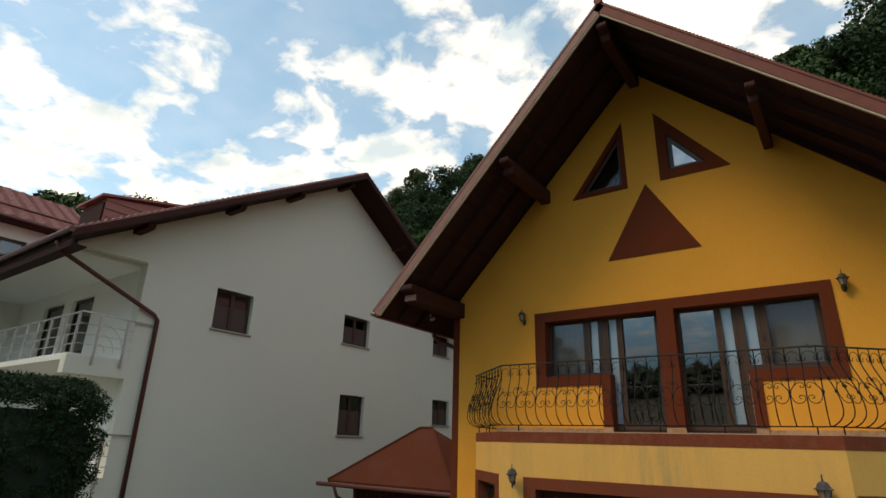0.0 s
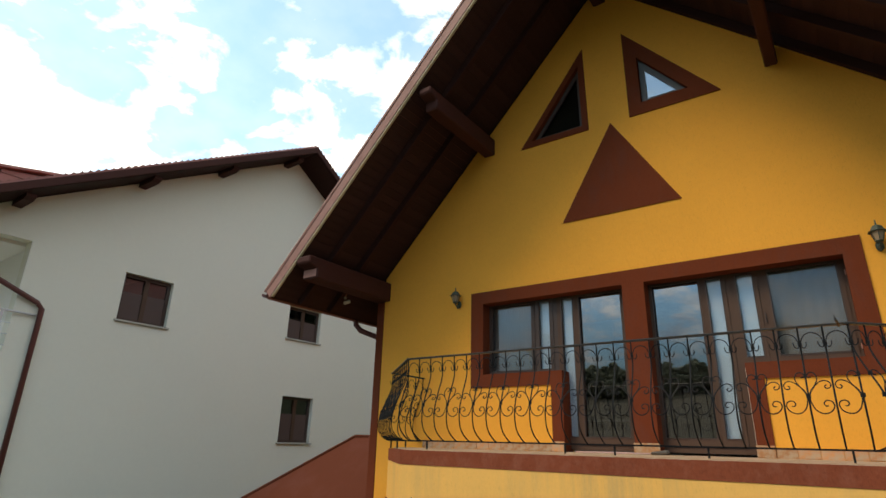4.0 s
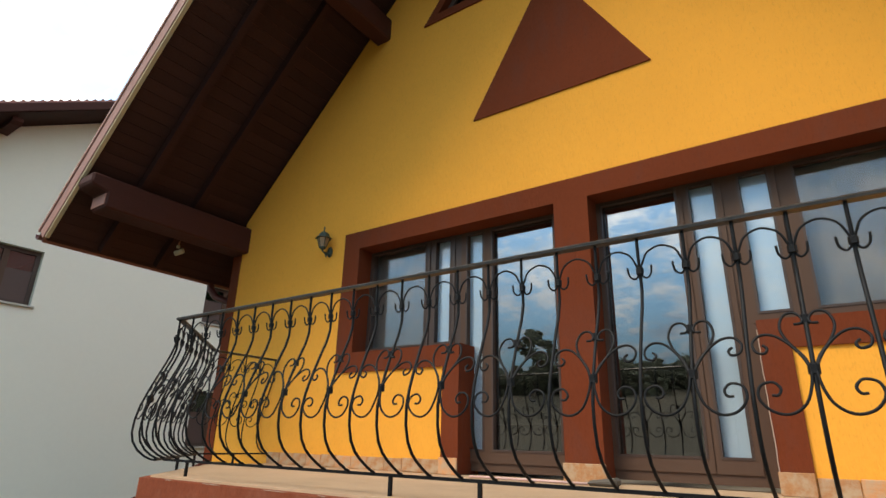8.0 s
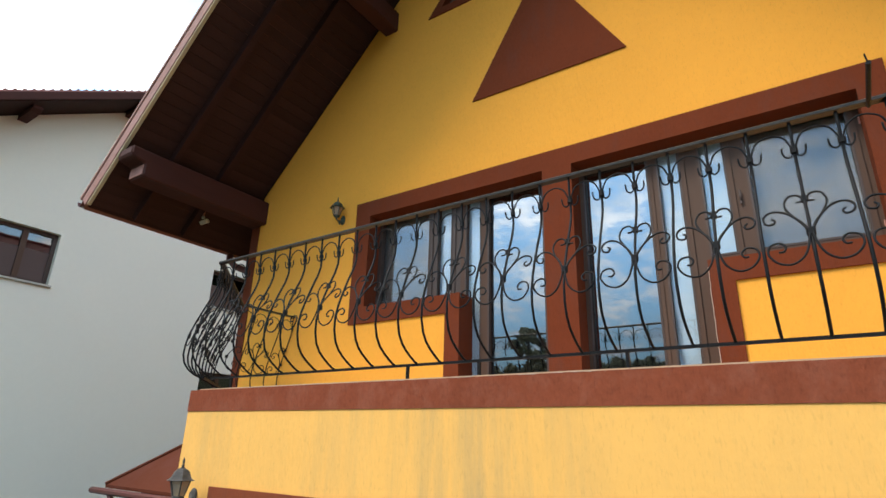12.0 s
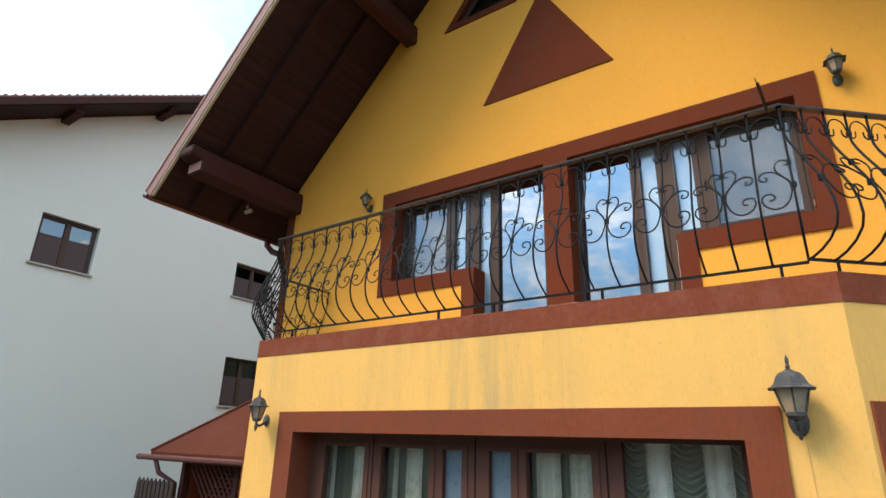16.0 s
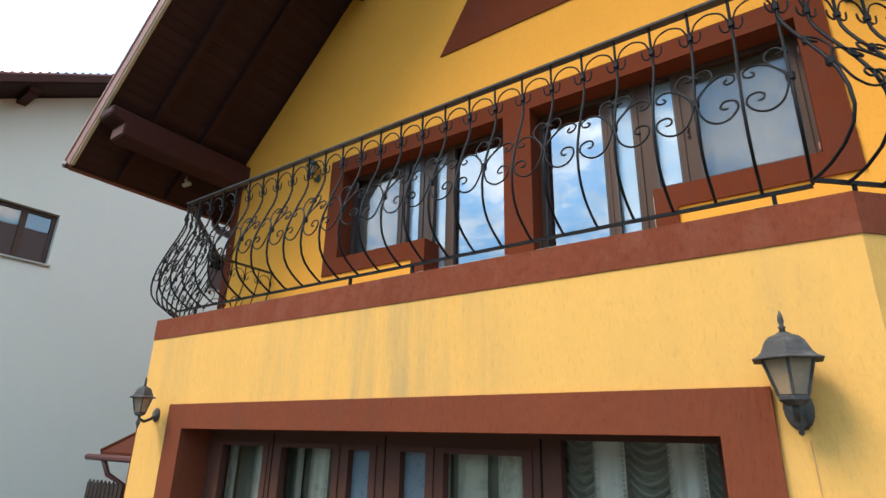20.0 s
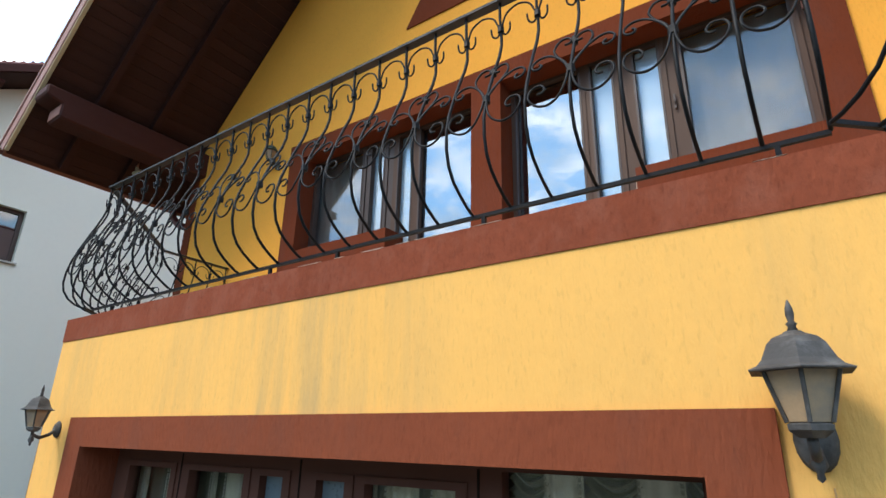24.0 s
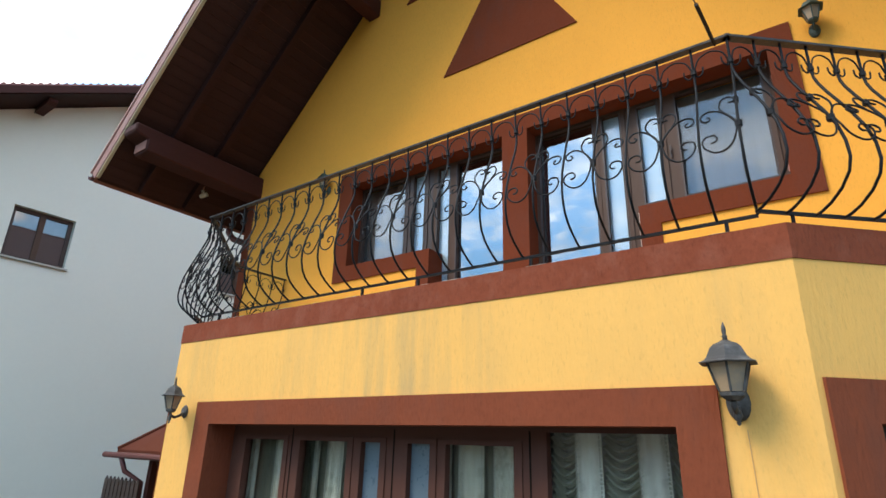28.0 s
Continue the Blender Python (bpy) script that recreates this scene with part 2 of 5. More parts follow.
def foliage_mat(name, col, rnd=0.7):
    m = bpy.data.materials.new(name)
    m.use_nodes = True
    n, l = m.node_tree.nodes, m.node_tree.links
    p = n["Principled BSDF"]
    p.inputs["Roughness"].default_value = 0.8
    p.inputs["Specular IOR Level"].default_value = 0.2
    geo = n.new("ShaderNodeNewGeometry")
    mr = n.new("ShaderNodeMapRange")
    mr.inputs["To Min"].default_value, mr.inputs["To Max"].default_value = 1 - rnd, 1 + rnd
    l.new(geo.outputs["Random Per Island"], mr.inputs["Value"])
    vm = n.new("ShaderNodeVectorMath")
    vm.operation = "SCALE"
    vm.inputs[0].default_value = col
    l.new(mr.outputs[0], vm.inputs["Scale"])
    l.new(vm.outputs[0], p.inputs["Base Color"])
    return m


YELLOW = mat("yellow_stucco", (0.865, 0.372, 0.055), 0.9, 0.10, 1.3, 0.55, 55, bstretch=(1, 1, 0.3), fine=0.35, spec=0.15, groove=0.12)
# the gable's yellow made paler; the bay's brighter light is put into this colour
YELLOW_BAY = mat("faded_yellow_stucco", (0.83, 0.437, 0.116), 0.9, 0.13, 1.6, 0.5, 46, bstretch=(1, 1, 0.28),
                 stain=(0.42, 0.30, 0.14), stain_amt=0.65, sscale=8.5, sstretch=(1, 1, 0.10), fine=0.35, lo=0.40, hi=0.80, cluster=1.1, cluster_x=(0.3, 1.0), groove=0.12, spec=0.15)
BROWN = mat("brown_stucco", (0.160, 0.037, 0.0160), 0.9, 0.22, 2.0, 0.8, 50, bstretch=(1, 1, 0.3),
            stain=(0.13, 0.045, 0.03), stain_amt=0.5, sscale=6, sstretch=(1, 1, 0.35), fine=0.4, groove=0.16, spec=0.06)
# brighter copy of BROWN; stronger light on the lower trim is put into it
BROWN_LOW = mat("weathered_brown_stucco", (0.215, 0.056, 0.026), 0.9, 0.25, 2.0, 0.8, 50, bstretch=(1, 1, 0.3),
                stain=(0.15, 0.055, 0.035), stain_amt=0.5, sscale=5, sstretch=(1, 1, 0.35), fine=0.4, groove=0.16, spec=0.08)
BAND = mat("brown_band", (0.225, 0.056, 0.027), 0.9, 0.42, 2.5, 0.8, 48, bstretch=(1, 1, 0.4),
           stain=(0.29, 0.105, 0.066), stain_amt=0.45, sscale=8, sstretch=(1, 1, 0.7), fine=0.4, groove=0.25, spec=0.10)
CHIP = mat("chipped_mortar", (0.46, 0.34, 0.26), 0.9, 0.3, 20)
WOOD = mat("dark_stained_wood", (0.042, 0.0155, 0.0125), 0.7, 0.45, 1.2, 0.3, 30, stretch=(1, 6, 6), rnd=0.35, spec=0.15)
BOARD = mat("soffit_boards", (0.052, 0.022, 0.0180), 0.75, 0.35, 2.0, 0.25, 30, stretch=(8, 1, 8), rnd=0.25, spec=0.12)
BEAM = mat("red_brown_beam", (0.060, 0.0180, 0.0130), 0.7, 0.4, 1.5, 0.3, 25, stretch=(5, 1, 5), rnd=0.2, spec=0.2)
BEAM_END = mat("cut_beam_end", (0.40, 0.18, 0.14), 0.8, 0.3, 8)
METAL_ROOF = mat("brown_metal_roof", (0.22, 0.075, 0.055), 0.5, 0.2, 3.0, metal=0.0, rnd=0.1)
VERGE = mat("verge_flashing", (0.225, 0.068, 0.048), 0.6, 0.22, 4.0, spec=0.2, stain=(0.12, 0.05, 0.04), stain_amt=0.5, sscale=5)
# paler, pinker tone for the verge of the left slope
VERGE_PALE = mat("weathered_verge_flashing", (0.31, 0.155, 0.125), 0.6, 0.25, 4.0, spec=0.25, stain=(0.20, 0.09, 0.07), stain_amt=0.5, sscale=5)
EDGE_LATH = mat("pale_edge_lath", (0.50, 0.40, 0.26), 0.8, 0.3, 8.0)
IRON = mat("black_wrought_iron", (0.0100, 0.0100, 0.0108), 0.5, 0.4, 12, 0.15, 60, metal=0.0, spec=0.14)
IRON_RAIL = mat("worn_iron_handrail", (0.028, 0.028, 0.028), 0.45, 0.5, 7, 0.25, 50, metal=0.3, stain=(0.10, 0.07, 0.05), stain_amt=0.35, sscale=14)
FRAME = mat("brown_window_frame", (0.086, 0.046, 0.030), 0.6, 0.18, 4, stretch=(4, 4, 1), spec=0.25)
JOINT = mat("dark_joint", (0.02, 0.012, 0.009), 0.9, 0.2, 6, spec=0.05)
FRAME_LOW = mat("red_brown_frame", (0.105, 0.043, 0.029), 0.65, 0.18, 4, stretch=(4, 4, 1), spec=0.15)
FRAME_DARK = mat("dark_window_frame", (0.052, 0.028, 0.020), 0.5, 0.2, 4)
GLASS = glass_mat("coated_glass", 0.27, (0.5, 0.52, 0.53))
GLASS_DIM = glass_mat("plain_glass", 0.035, (0.93, 0.95, 0.955))
GLASS_CLEAR = glass_mat("clear_glass", 0.035, (0.97, 0.98, 0.98))
GLASS_DARK = glass_mat("dark_glass", 0.03, (0.55, 0.55, 0.55))
GLASS_NEIGHBOUR = glass_mat("neighbour_glass", 0.09, (0.6, 0.6, 0.61))
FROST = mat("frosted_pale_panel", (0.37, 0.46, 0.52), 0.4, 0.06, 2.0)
# darker, bluer copy of FROST; shade under the lintel is put into its colour
FROST_LOW_SHADED = mat("blue_grey_panel", (0.13, 0.172, 0.195), 0.3, 0.08, 2.0)
GLASS_PANEL = glass_mat("panel_glass", 0.075, (0.95, 0.97, 0.98), 0.01)
GLASS_NET_COATED = glass_mat("coated_curtained_glass", 0.088, (0.88, 0.89, 0.90), 0.03)
GLASS_NET = glass_mat("curtained_glass", 0.048, (0.90, 0.91, 0.92), 0.04)
WHITE_SHEET = mat("white_blind", (0.72, 0.72, 0.70), 0.8, 0.1, 3)
FRAME_GREY = mat("grey_attic_frame", (0.075, 0.072, 0.07), 0.5, 0.2, 4)
NET = mat("net_curtain", (0.165, 0.155, 0.137), 0.9, 0.10, 3, stretch=(3, 3, 0.6))
LACE = mat("cream_lace_curtain", (0.46, 0.43, 0.32), 0.9, 0.3, 6, 0.3, 60, stretch=(5, 5, 0.5), stain=(0.27, 0.26, 0.18), stain_amt=0.55, sscale=16, lo=0.52, hi=0.6)
# same lace as LACE; brighter light on the right panels is put into this colour
LACE_LIT = mat("pale_lace_curtain", (0.66, 0.63, 0.52), 0.9, 0.2, 6, 0.3, 60, stretch=(5, 5, 0.5), stain=(0.45, 0.43, 0.34), stain_amt=0.5, sscale=16, lo=0.52, hi=0.6)
DRAPE = mat("dark_green_swag", (0.25, 0.245, 0.175), 0.3, 0.4, 6, stretch=(1, 1, 6))
LINING = mat("dark_lining", (0.10, 0.095, 0.06), 0.8, 0.4, 6, stretch=(6, 6, 1))
STAIN_LINE = mat("thin_brown_cable", (0.60, 0.32, 0.12), 0.7, 0.2, 10)
LACE_EDGE = mat("lace_border", (0.36, 0.35, 0.28), 0.9, 0.2, 20)
CREAM = mat("cream_plastic", (0.40, 0.36, 0.28), 0.5, 0.1, 8)
ROOM = mat("room_walls", (0.35, 0.33, 0.30), 0.9, 0.1, 1)
TILE = mat("terracotta_tile", (0.50, 0.235, 0.105), 0.75, 0.35, 6, 0.3, 40, rnd=0.5, stain=(0.46, 0.34, 0.225), stain_amt=0.85, sscale=13, lo=0.42, hi=0.62, spec=0.2)
MORTAR = mat("beige_floor_screed", (0.47, 0.32, 0.205), 0.9, 0.22, 3, 0.5, 40, stain=(0.34, 0.23, 0.15), stain_amt=0.5, sscale=2.2, spec=0.2)
STICK = mat("pale_pink_stick", (0.62, 0.40, 0.36), 0.6, 0.3, 6)
STOP = mat("grey_brown_rubber", (0.09, 0.075, 0.06), 0.8, 0.3, 8)
LAMP_METAL = mat("grey_cast_metal", (0.060, 0.055, 0.051), 0.7, 0.5, 10, 0.3, 60, metal=0.1, spec=0.3, stain=(0.19, 0.185, 0.175), stain_amt=0.6, sscale=14)
LAMP_GREEN = mat("green_bronze_cast_metal", (0.045, 0.065, 0.05), 0.55, 0.5, 10, 0.3, 60, metal=0.2)
LAMP_GLASS = mat("amber_frosted_glass", (0.42, 0.275, 0.155), 0.4, 0.3, 9, stain=(0.20, 0.17, 0.14), stain_amt=0.7, sscale=9, lo=0.45, hi=0.65)
GREY_WALL = mat("grey_render", (0.77, 0.74, 0.63), 0.9, 0.05, 0.6, 0.25, 70)
WHITE_WALL = mat("white_render", (0.85, 0.83, 0.77), 0.9, 0.05, 0.8, 0.2, 70)
STEEL = mat("brushed_steel", (0.55, 0.56, 0.56), 0.35, 0.1, 6, metal=0.8)
SILL = mat("pale_sill_stone", (0.42, 0.39, 0.33), 0.7, 0.2, 6)
RED_TILE = mat("red_metal_tile", (0.31, 0.105, 0.085), 0.5, 0.2, 3, rnd=0.1)
PIPE = mat("brown_downpipe", (0.115, 0.030, 0.024), 0.4, 0.2, 4)
ANNEX_ROOF = mat("annex_sheet_roof", (0.100, 0.024, 0.0105), 0.85, 0.15, 1.5, spec=0.15, stain=(0.12, 0.04, 0.03), stain_amt=0.4, sscale=1.5)
BARK = mat("bark", (0.09, 0.065, 0.045), 0.9, 0.4, 4, 0.8, 20, stretch=(3, 3, 0.7))
LEAF = foliage_mat("leaves", (0.045, 0.085, 0.026))
LEAF_DARK = foliage_mat("dark_leaves", (0.030, 0.060, 0.021))
# pale, even olive; haze over the far trees is put into the leaf colour
LEAF_HAZY = foliage_mat("dusty_olive_leaves", (0.15, 0.145, 0.092), 0.3)
THUJA = foliage_mat("thuja_sprays", (0.017, 0.036, 0.014), 0.6)
THUJA_SHADE_CORE = mat("thuja_core", (0.008, 0.016, 0.007), 0.9, 0.4, 4.0, 1.0, 30)
MEADOW = mat("dry_meadow", (0.082, 0.067, 0.044), 0.95, 0.4, 0.12, 0.8, 20, stretch=(0.25, 1.5, 1), spec=0.1)
GRASS = mat("grass", (0.05, 0.06, 0.028), 0.95, 0.4, 0.12, 0.8, 20)
PAVE = mat("paving", (0.10, 0.097, 0.09), 0.85, 0.2, 1.5, 0.3, 30)


# ---- mesh helpers ----
def where(ob):
    p = Vector((0, 0, 0))
    while ob:
        p += ob.location
        ob = ob.parent
    return p


def thing(name, base, label, category, group="", kind=""):
    ob = new(name)
    ob.location = base
    return tagged(ob, label, category, group, kind)


def part(name, bm, material, parent=None, label="", smooth=False):
    """One mesh object out of a bmesh in world metres, under its thing."""
    if parent:
        bmesh.ops.translate(bm, verts=bm.verts, vec=-where(parent))
    bmesh.ops.recalc_face_normals(bm, faces=bm.faces)
    me = bpy.data.meshes.new(name)
    bm.to_mesh(me)
    bm.free()
    me.materials.append(material)
    if smooth:
        me.polygons.foreach_set("use_smooth", [True] * len(me.polygons))
    ob = new(name, me)
    if parent:
        ob.parent = parent
    if label:
        ob["label"] = label
    return ob


def piece(name, me, parent, at):
    """Another object on a mesh that is there already; at is relative to the parent."""
    ob = new(name, me)
    ob.parent = parent
    ob.location = at
    return ob


def box(x0, x1, y0, y1, z0, z1, bevel=0.0, bm=None):
    bm = bm or bmesh.new()
    g = bmesh.ops.create_cube(bm, size=1)
    bmesh.ops.scale(bm, vec=(x1 - x0, y1 - y0, z1 - z0), verts=g["verts"])
    bmesh.ops.translate(bm, vec=((x0 + x1) / 2, (y0 + y1) / 2, (z0 + z1) / 2), verts=g["verts"])
    if bevel:
        es = list({e for v in g["verts"] for e in v.link_edges})
        bmesh.ops.bevel(bm, geom=es, offset=bevel, segments=1, affect="EDGES")
    return bm


def plate(outer, holes, place, depth, bm=None):
    """A flat slab with openings: loops of (u, v), put in space by place(u, v, w), w running from 0 to depth."""
    bm = bm or bmesh.new()
    edges = []
    for loop in [outer, *holes]:
        vs = [bm.verts.new(place(u, v, 0)) for u, v in loop]
        edges += [bm.edges.new((vs[i], vs[(i + 1) % len(vs)])) for i in range(len(vs))]
    g = bmesh.ops.triangle_fill(bm, use_beauty=True, use_dissolve=False, edges=edges)
    fs = [f for f in g["geom"] if isinstance(f, bmesh.types.BMFace)]
    ex = bmesh.ops.extrude_face_region(bm, geom=fs)
    vs = [v for v in ex["geom"] if isinstance(v, bmesh.types.BMVert)]
    d = Vector(place(0, 0, depth)) - Vector(place(0, 0, 0))
    bmesh.ops.translate(bm, verts=vs, vec=d)
    return bm


def facing(y):
    """Plates that look towards -y."""
    return lambda u, v, w: (u, y + w, v)


def ring(outer, inner, place, depth, bm=None):
    return plate(outer, [inner], place, depth, bm)


def rect(u0, u1, v0, v1):
    return [(u0, v0), (u1, v0), (u1, v1), (u0, v1)]


def tube(pts, r, sides=6, bm=None, caps=True, taper=None):
    """A round bar along a line of points."""
    bm = bm or bmesh.new()
    pts = [Vector(p) for p in pts]
    rings, ref = [], None
    for i, p in enumerate(pts):
        t = (pts[min(i + 1, len(pts) - 1)] - pts[max(i - 1, 0)]).normalized()
        if ref is None:
            ref = Vector((0, 0, 1)) if abs(t.z) < 0.9 else Vector((1, 0, 0))
        a = (ref - t * ref.dot(t)).normalized()
        ref = a
        b = t.cross(a)
        rr = r if taper is None else r + (taper - r) * i / (len(pts) - 1)
        rings.append([bm.verts.new(p + rr * (math.cos(2 * math.pi * k / sides + 0.4) * a + math.sin(2 * math.pi * k / sides + 0.4) * b)) for k in range(sides)])
    for q, s in zip(rings, rings[1:]):
        for k in range(sides):
            bm.faces.new((q[k], q[(k + 1) % sides], s[(k + 1) % sides], s[k]))
    if caps:
        bm.faces.new(rings[0][::-1])
        bm.faces.new(rings[-1])
    return bm


def lathe(prof, sides, centre, bm=None, turn=0.0):
    """Radius and height pairs, turned round the vertical through centre."""
    bm = bm or bmesh.new()
    c = Vector(centre)
    rings = []
    for r, z in prof:
        rings.append([bm.verts.new(c + Vector((r * math.cos(2 * math.pi * k / sides + turn), r * math.sin(2 * math.pi * k / sides + turn), z))) for k in range(sides)])
    for q, s in zip(rings, rings[1:]):
        for k in range(sides):
            bm.faces.new((q[k], q[(k + 1) % sides], s[(k + 1) % sides], s[k]))
    bm.faces.new(rings[0][::-1])
    bm.faces.new(rings[-1])
    return bm


def prism(poly, vec, bm=None):
    """A polygon in space, pushed along vec."""
    bm = bm or bmesh.new()
    vs = [bm.verts.new(p) for p in poly]
    f = bm.faces.new(vs)
    ex = bmesh.ops.extrude_face_region(bm, geom=[f])
    bmesh.ops.translate(bm, verts=[v for v in ex["geom"] if isinstance(v, bmesh.types.BMVert)], vec=vec)
    return bm


def wavy(u0, u1, v0, v1, place, amp, waves, nu=60, nv=2, swag=0.0):
    """Hanging cloth with folds."""
    bm = bmesh.new()
    grid = []
    for j in range(nv + 1):
        row = []
        for i in range(nu + 1):
            a, b = i / nu, j / nv
            w = amp * math.sin(2 * math.pi * waves * a + 0.6 * math.sin(5 * a))
            if swag:
                # gathered folds that sag in the middle
                w += swag * math.sin(2 * math.pi * 29 * (b + 0.055 * math.sin(math.pi * a)) + 0.9 * math.sin(9 * b + 5 * a))
            row.append(bm.verts.new(place(u0 + (u1 - u0) * a, v0 + (v1 - v0) * b, w)))
        grid.append(row)
    for r, s in zip(grid, grid[1:]):
        for i in range(nu):
            bm.faces.new((r[i], r[i + 1], s[i + 1], s[i]))
    return bm


# ---- ground ----
def hill(x, y):
    """Height of the ground: level round the houses, a wooded slope behind them, a low rise behind the road."""
    s = max(0.0, y - 26 + 0.05 * x) * 1.1
    s = min(s, 22 + 0.06 * s)
    return s + max(0.0, min(48.0, -y - 14)) * 0.225


def make_ground():
    bm = bmesh.new()
    xs = [-900, -400, -200, *range(-140, 141, 10), 200, 400, 900]
    ys = [-900, -400, -200, *range(-120, 181, 10), 260, 400, 900]
    g = [[bm.verts.new((x, y, hill(x, y) + (0 if -35 < y < 25 else 0.6 * noise.noise((x * 0.05, y * 0.05, 0))))) for x in xs] for y in ys]
    for r, s in zip(g, g[1:]):
        for i in range(len(xs) - 1):
            bm.faces.new((r[i], r[i + 1], s[i + 1], s[i]))
    tagged(part("ground", bm, GRASS, smooth=True), "green grass ground rising to a wooded hill", "ground", kind="structure")
    bm = bmesh.new()
    xs, ys = range(-120, 121, 10), range(-62, -17, 4)
    g = [[bm.verts.new((x, y, hill(x, y) + 0.15 + 0.6 * noise.noise((x * 0.05, y * 0.05, 0)) * (1 if y < -35 else 0))) for x in xs] for y in ys]
    for r, s in zip(g, g[1:]):
        for i in range(len(r) - 1):
            bm.faces.new((r[i], r[i + 1], s[i + 1], s[i]))
    tagged(part("meadow", bm, MEADOW, smooth=True), "dry grass meadow sloping up across the road", "meadow", kind="structure")
    tagged(part("pavement", box(-9, 8, 2, 8.0, 0.004, 0.06, 0.01), PAVE), "grey concrete paving in front of the yellow house", "pavement", kind="structure")


make_ground()

# ---- yellow house: walls ----
FY = 10.1            # front of the gable wall
AX = -2.13           # axis of the gable
XL, XR = -6.39, 2.13
RIDGE, SLOPE_L, SLOPE_R = 10.74, 1.03, 0.975
YV = 8.2             # front edge of the roof
EAVE_X = 5.09        # half width of the roof
SLAB = 3.2


def roof_z(x, drop=0.0):
    return RIDGE - (SLOPE_L if x < AX else SLOPE_R) * abs(x - AX) - drop


house = thing("yellow_house", (AX, 12, 0), "yellow stuccoed gabled house with brown trim and a balcony", "house")
TRI1 = [(-3.60, 7.83), (-2.45, 7.83), (-2.47, 9.32)]
TRI2 = [(-1.83, 7.83), (-0.61, 7.83), (-1.835, 9.32)]
TRI3 = [(-2.945, 6.40), (-1.265, 6.40), (-2.115, 7.83)]


def shrink(poly, d):
    """A convex loop drawn in by d on every side."""
    pts = [Vector(p) for p in poly]
    area = sum(pts[i].x * pts[(i + 1) % len(pts)].y - pts[(i + 1) % len(pts)].x * pts[i].y for i in range(len(pts)))
    sg = 1 if area > 0 else -1
    out = []
    for i in range(len(pts)):
        a, b, c = pts[i - 1], pts[i], pts[(i + 1) % len(pts)]
        e1, e2 = (b - a).normalized(), (c - b).normalized()
        n1, n2 = sg * Vector((-e1.y, e1.x)), sg * Vector((-e2.y, e2.x))
        k = d / (1 + n1.dot(n2))
        q = b + (n1 + n2) * k
        out.append((q.x, q.y))
    return out


def make_walls():
    top = lambda x: roof_z(x, 0.30)
    outer = [(XL, 0.0), (XR, 0.0), (XR, top(XR)), (AX, top(AX)), (XL, top(XL))]
    hole = [(-4.36, 5.37), (0.32, 5.37), (0.32, 4.21), (-0.80, 4.21), (-0.80, 3.19), (-3.10, 3.19), (-3.10, 4.23), (-4.36, 4.23)]
    low = rect(-4.8, 0.75, 0.05, 2.9)
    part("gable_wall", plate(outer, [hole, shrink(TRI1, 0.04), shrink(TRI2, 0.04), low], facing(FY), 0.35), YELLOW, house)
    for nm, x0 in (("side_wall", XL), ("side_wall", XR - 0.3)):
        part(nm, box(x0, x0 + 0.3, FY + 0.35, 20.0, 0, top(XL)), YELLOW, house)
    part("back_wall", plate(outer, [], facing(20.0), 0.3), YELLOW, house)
    part("upper_floor", box(XL + 0.3, XR - 0.3, FY + 0.35, 20, 2.92, 3.18), ROOM, house)
    part("attic_floor", box(XL + 0.3, XR - 0.3, FY + 0.35, 20, 5.75, 5.95), ROOM, house)
    part("partition", box(XL + 0.3, XR - 0.3, 14.0, 14.2, 0, 5.75), ROOM, house)
    part("partition", box(XL + 0.3, XR - 0.3, 14.0, 14.2, 5.95, 6.5), ROOM, house)
    for x in (XL - 0.16, XR + 0.003):
        part("corner_pilaster", box(x, x + 0.157, FY - 0.012, FY + 0.4, 0, 5.62 if x < 0 else 5.6, 0.006), BROWN, house, "brown painted corner strip")
    # the trim round both openings, one plastered band, with the pier between the doors
    trim = [(-4.55, 4.07), (-4.55, 5.53), (0.475, 5.53), (0.492, 4.045), (-0.66, 4.045), (-0.66, 3.2075), (-0.83, 3.2075), (-0.83, 4.225), (0.29, 4.225),
            (0.29, 5.34), (-1.865, 5.34), (-1.865, 3.2075), (-2.155, 3.2075), (-2.155, 5.34), (-4.33, 5.34), (-4.33, 4.26), (-3.07, 4.26), (-3.07, 3.2075),
            (-3.24, 3.2075), (-3.24, 4.07)]
    part("window_trim", plate(trim, [], facing(FY - 0.018), 0.27), BROWN, house, "brown stucco trim round balcony windows and doors")
    part("plaster_triangle", plate(TRI3, [], facing(FY - 0.015), 0.012), BROWN, house, "solid brown plaster triangle")
    for tri, pane in ((TRI1, GLASS_DARK), (TRI2, GLASS)):
        d = 0.095 if tri is TRI1 else 0.185
        w = part("attic_window", ring(tri, shrink(tri, d), facing(FY - 0.018), 0.2), BROWN, house, "triangular attic window with brown trim")
        e = 0.06 if tri is TRI1 else 0.075
        part("frame", ring(shrink(tri, d), shrink(tri, d + e), facing(FY + 0.06), 0.06), FRAME_DARK if tri is TRI1 else FRAME_GREY, w)
        part("pane", plate(shrink(tri, d + e - 0.005), [], facing(FY + 0.085), 0.008), pane, w)
        if tri is TRI1:
            # added sheet: the unlit attic behind the pane is put into its dark colour
            part("blind", plate(shrink(tri, d + 0.005), [], facing(FY + 0.14), 0.01), LINING, w, "dark sheet behind the pane")
        else:
            # white sheet that makes the right attic pane pale
            part("blind", plate(shrink(tri, d + 0.005), [], facing(FY + 0.14), 0.01), WHITE_SHEET, w, "white sheet behind the pane")


make_walls()


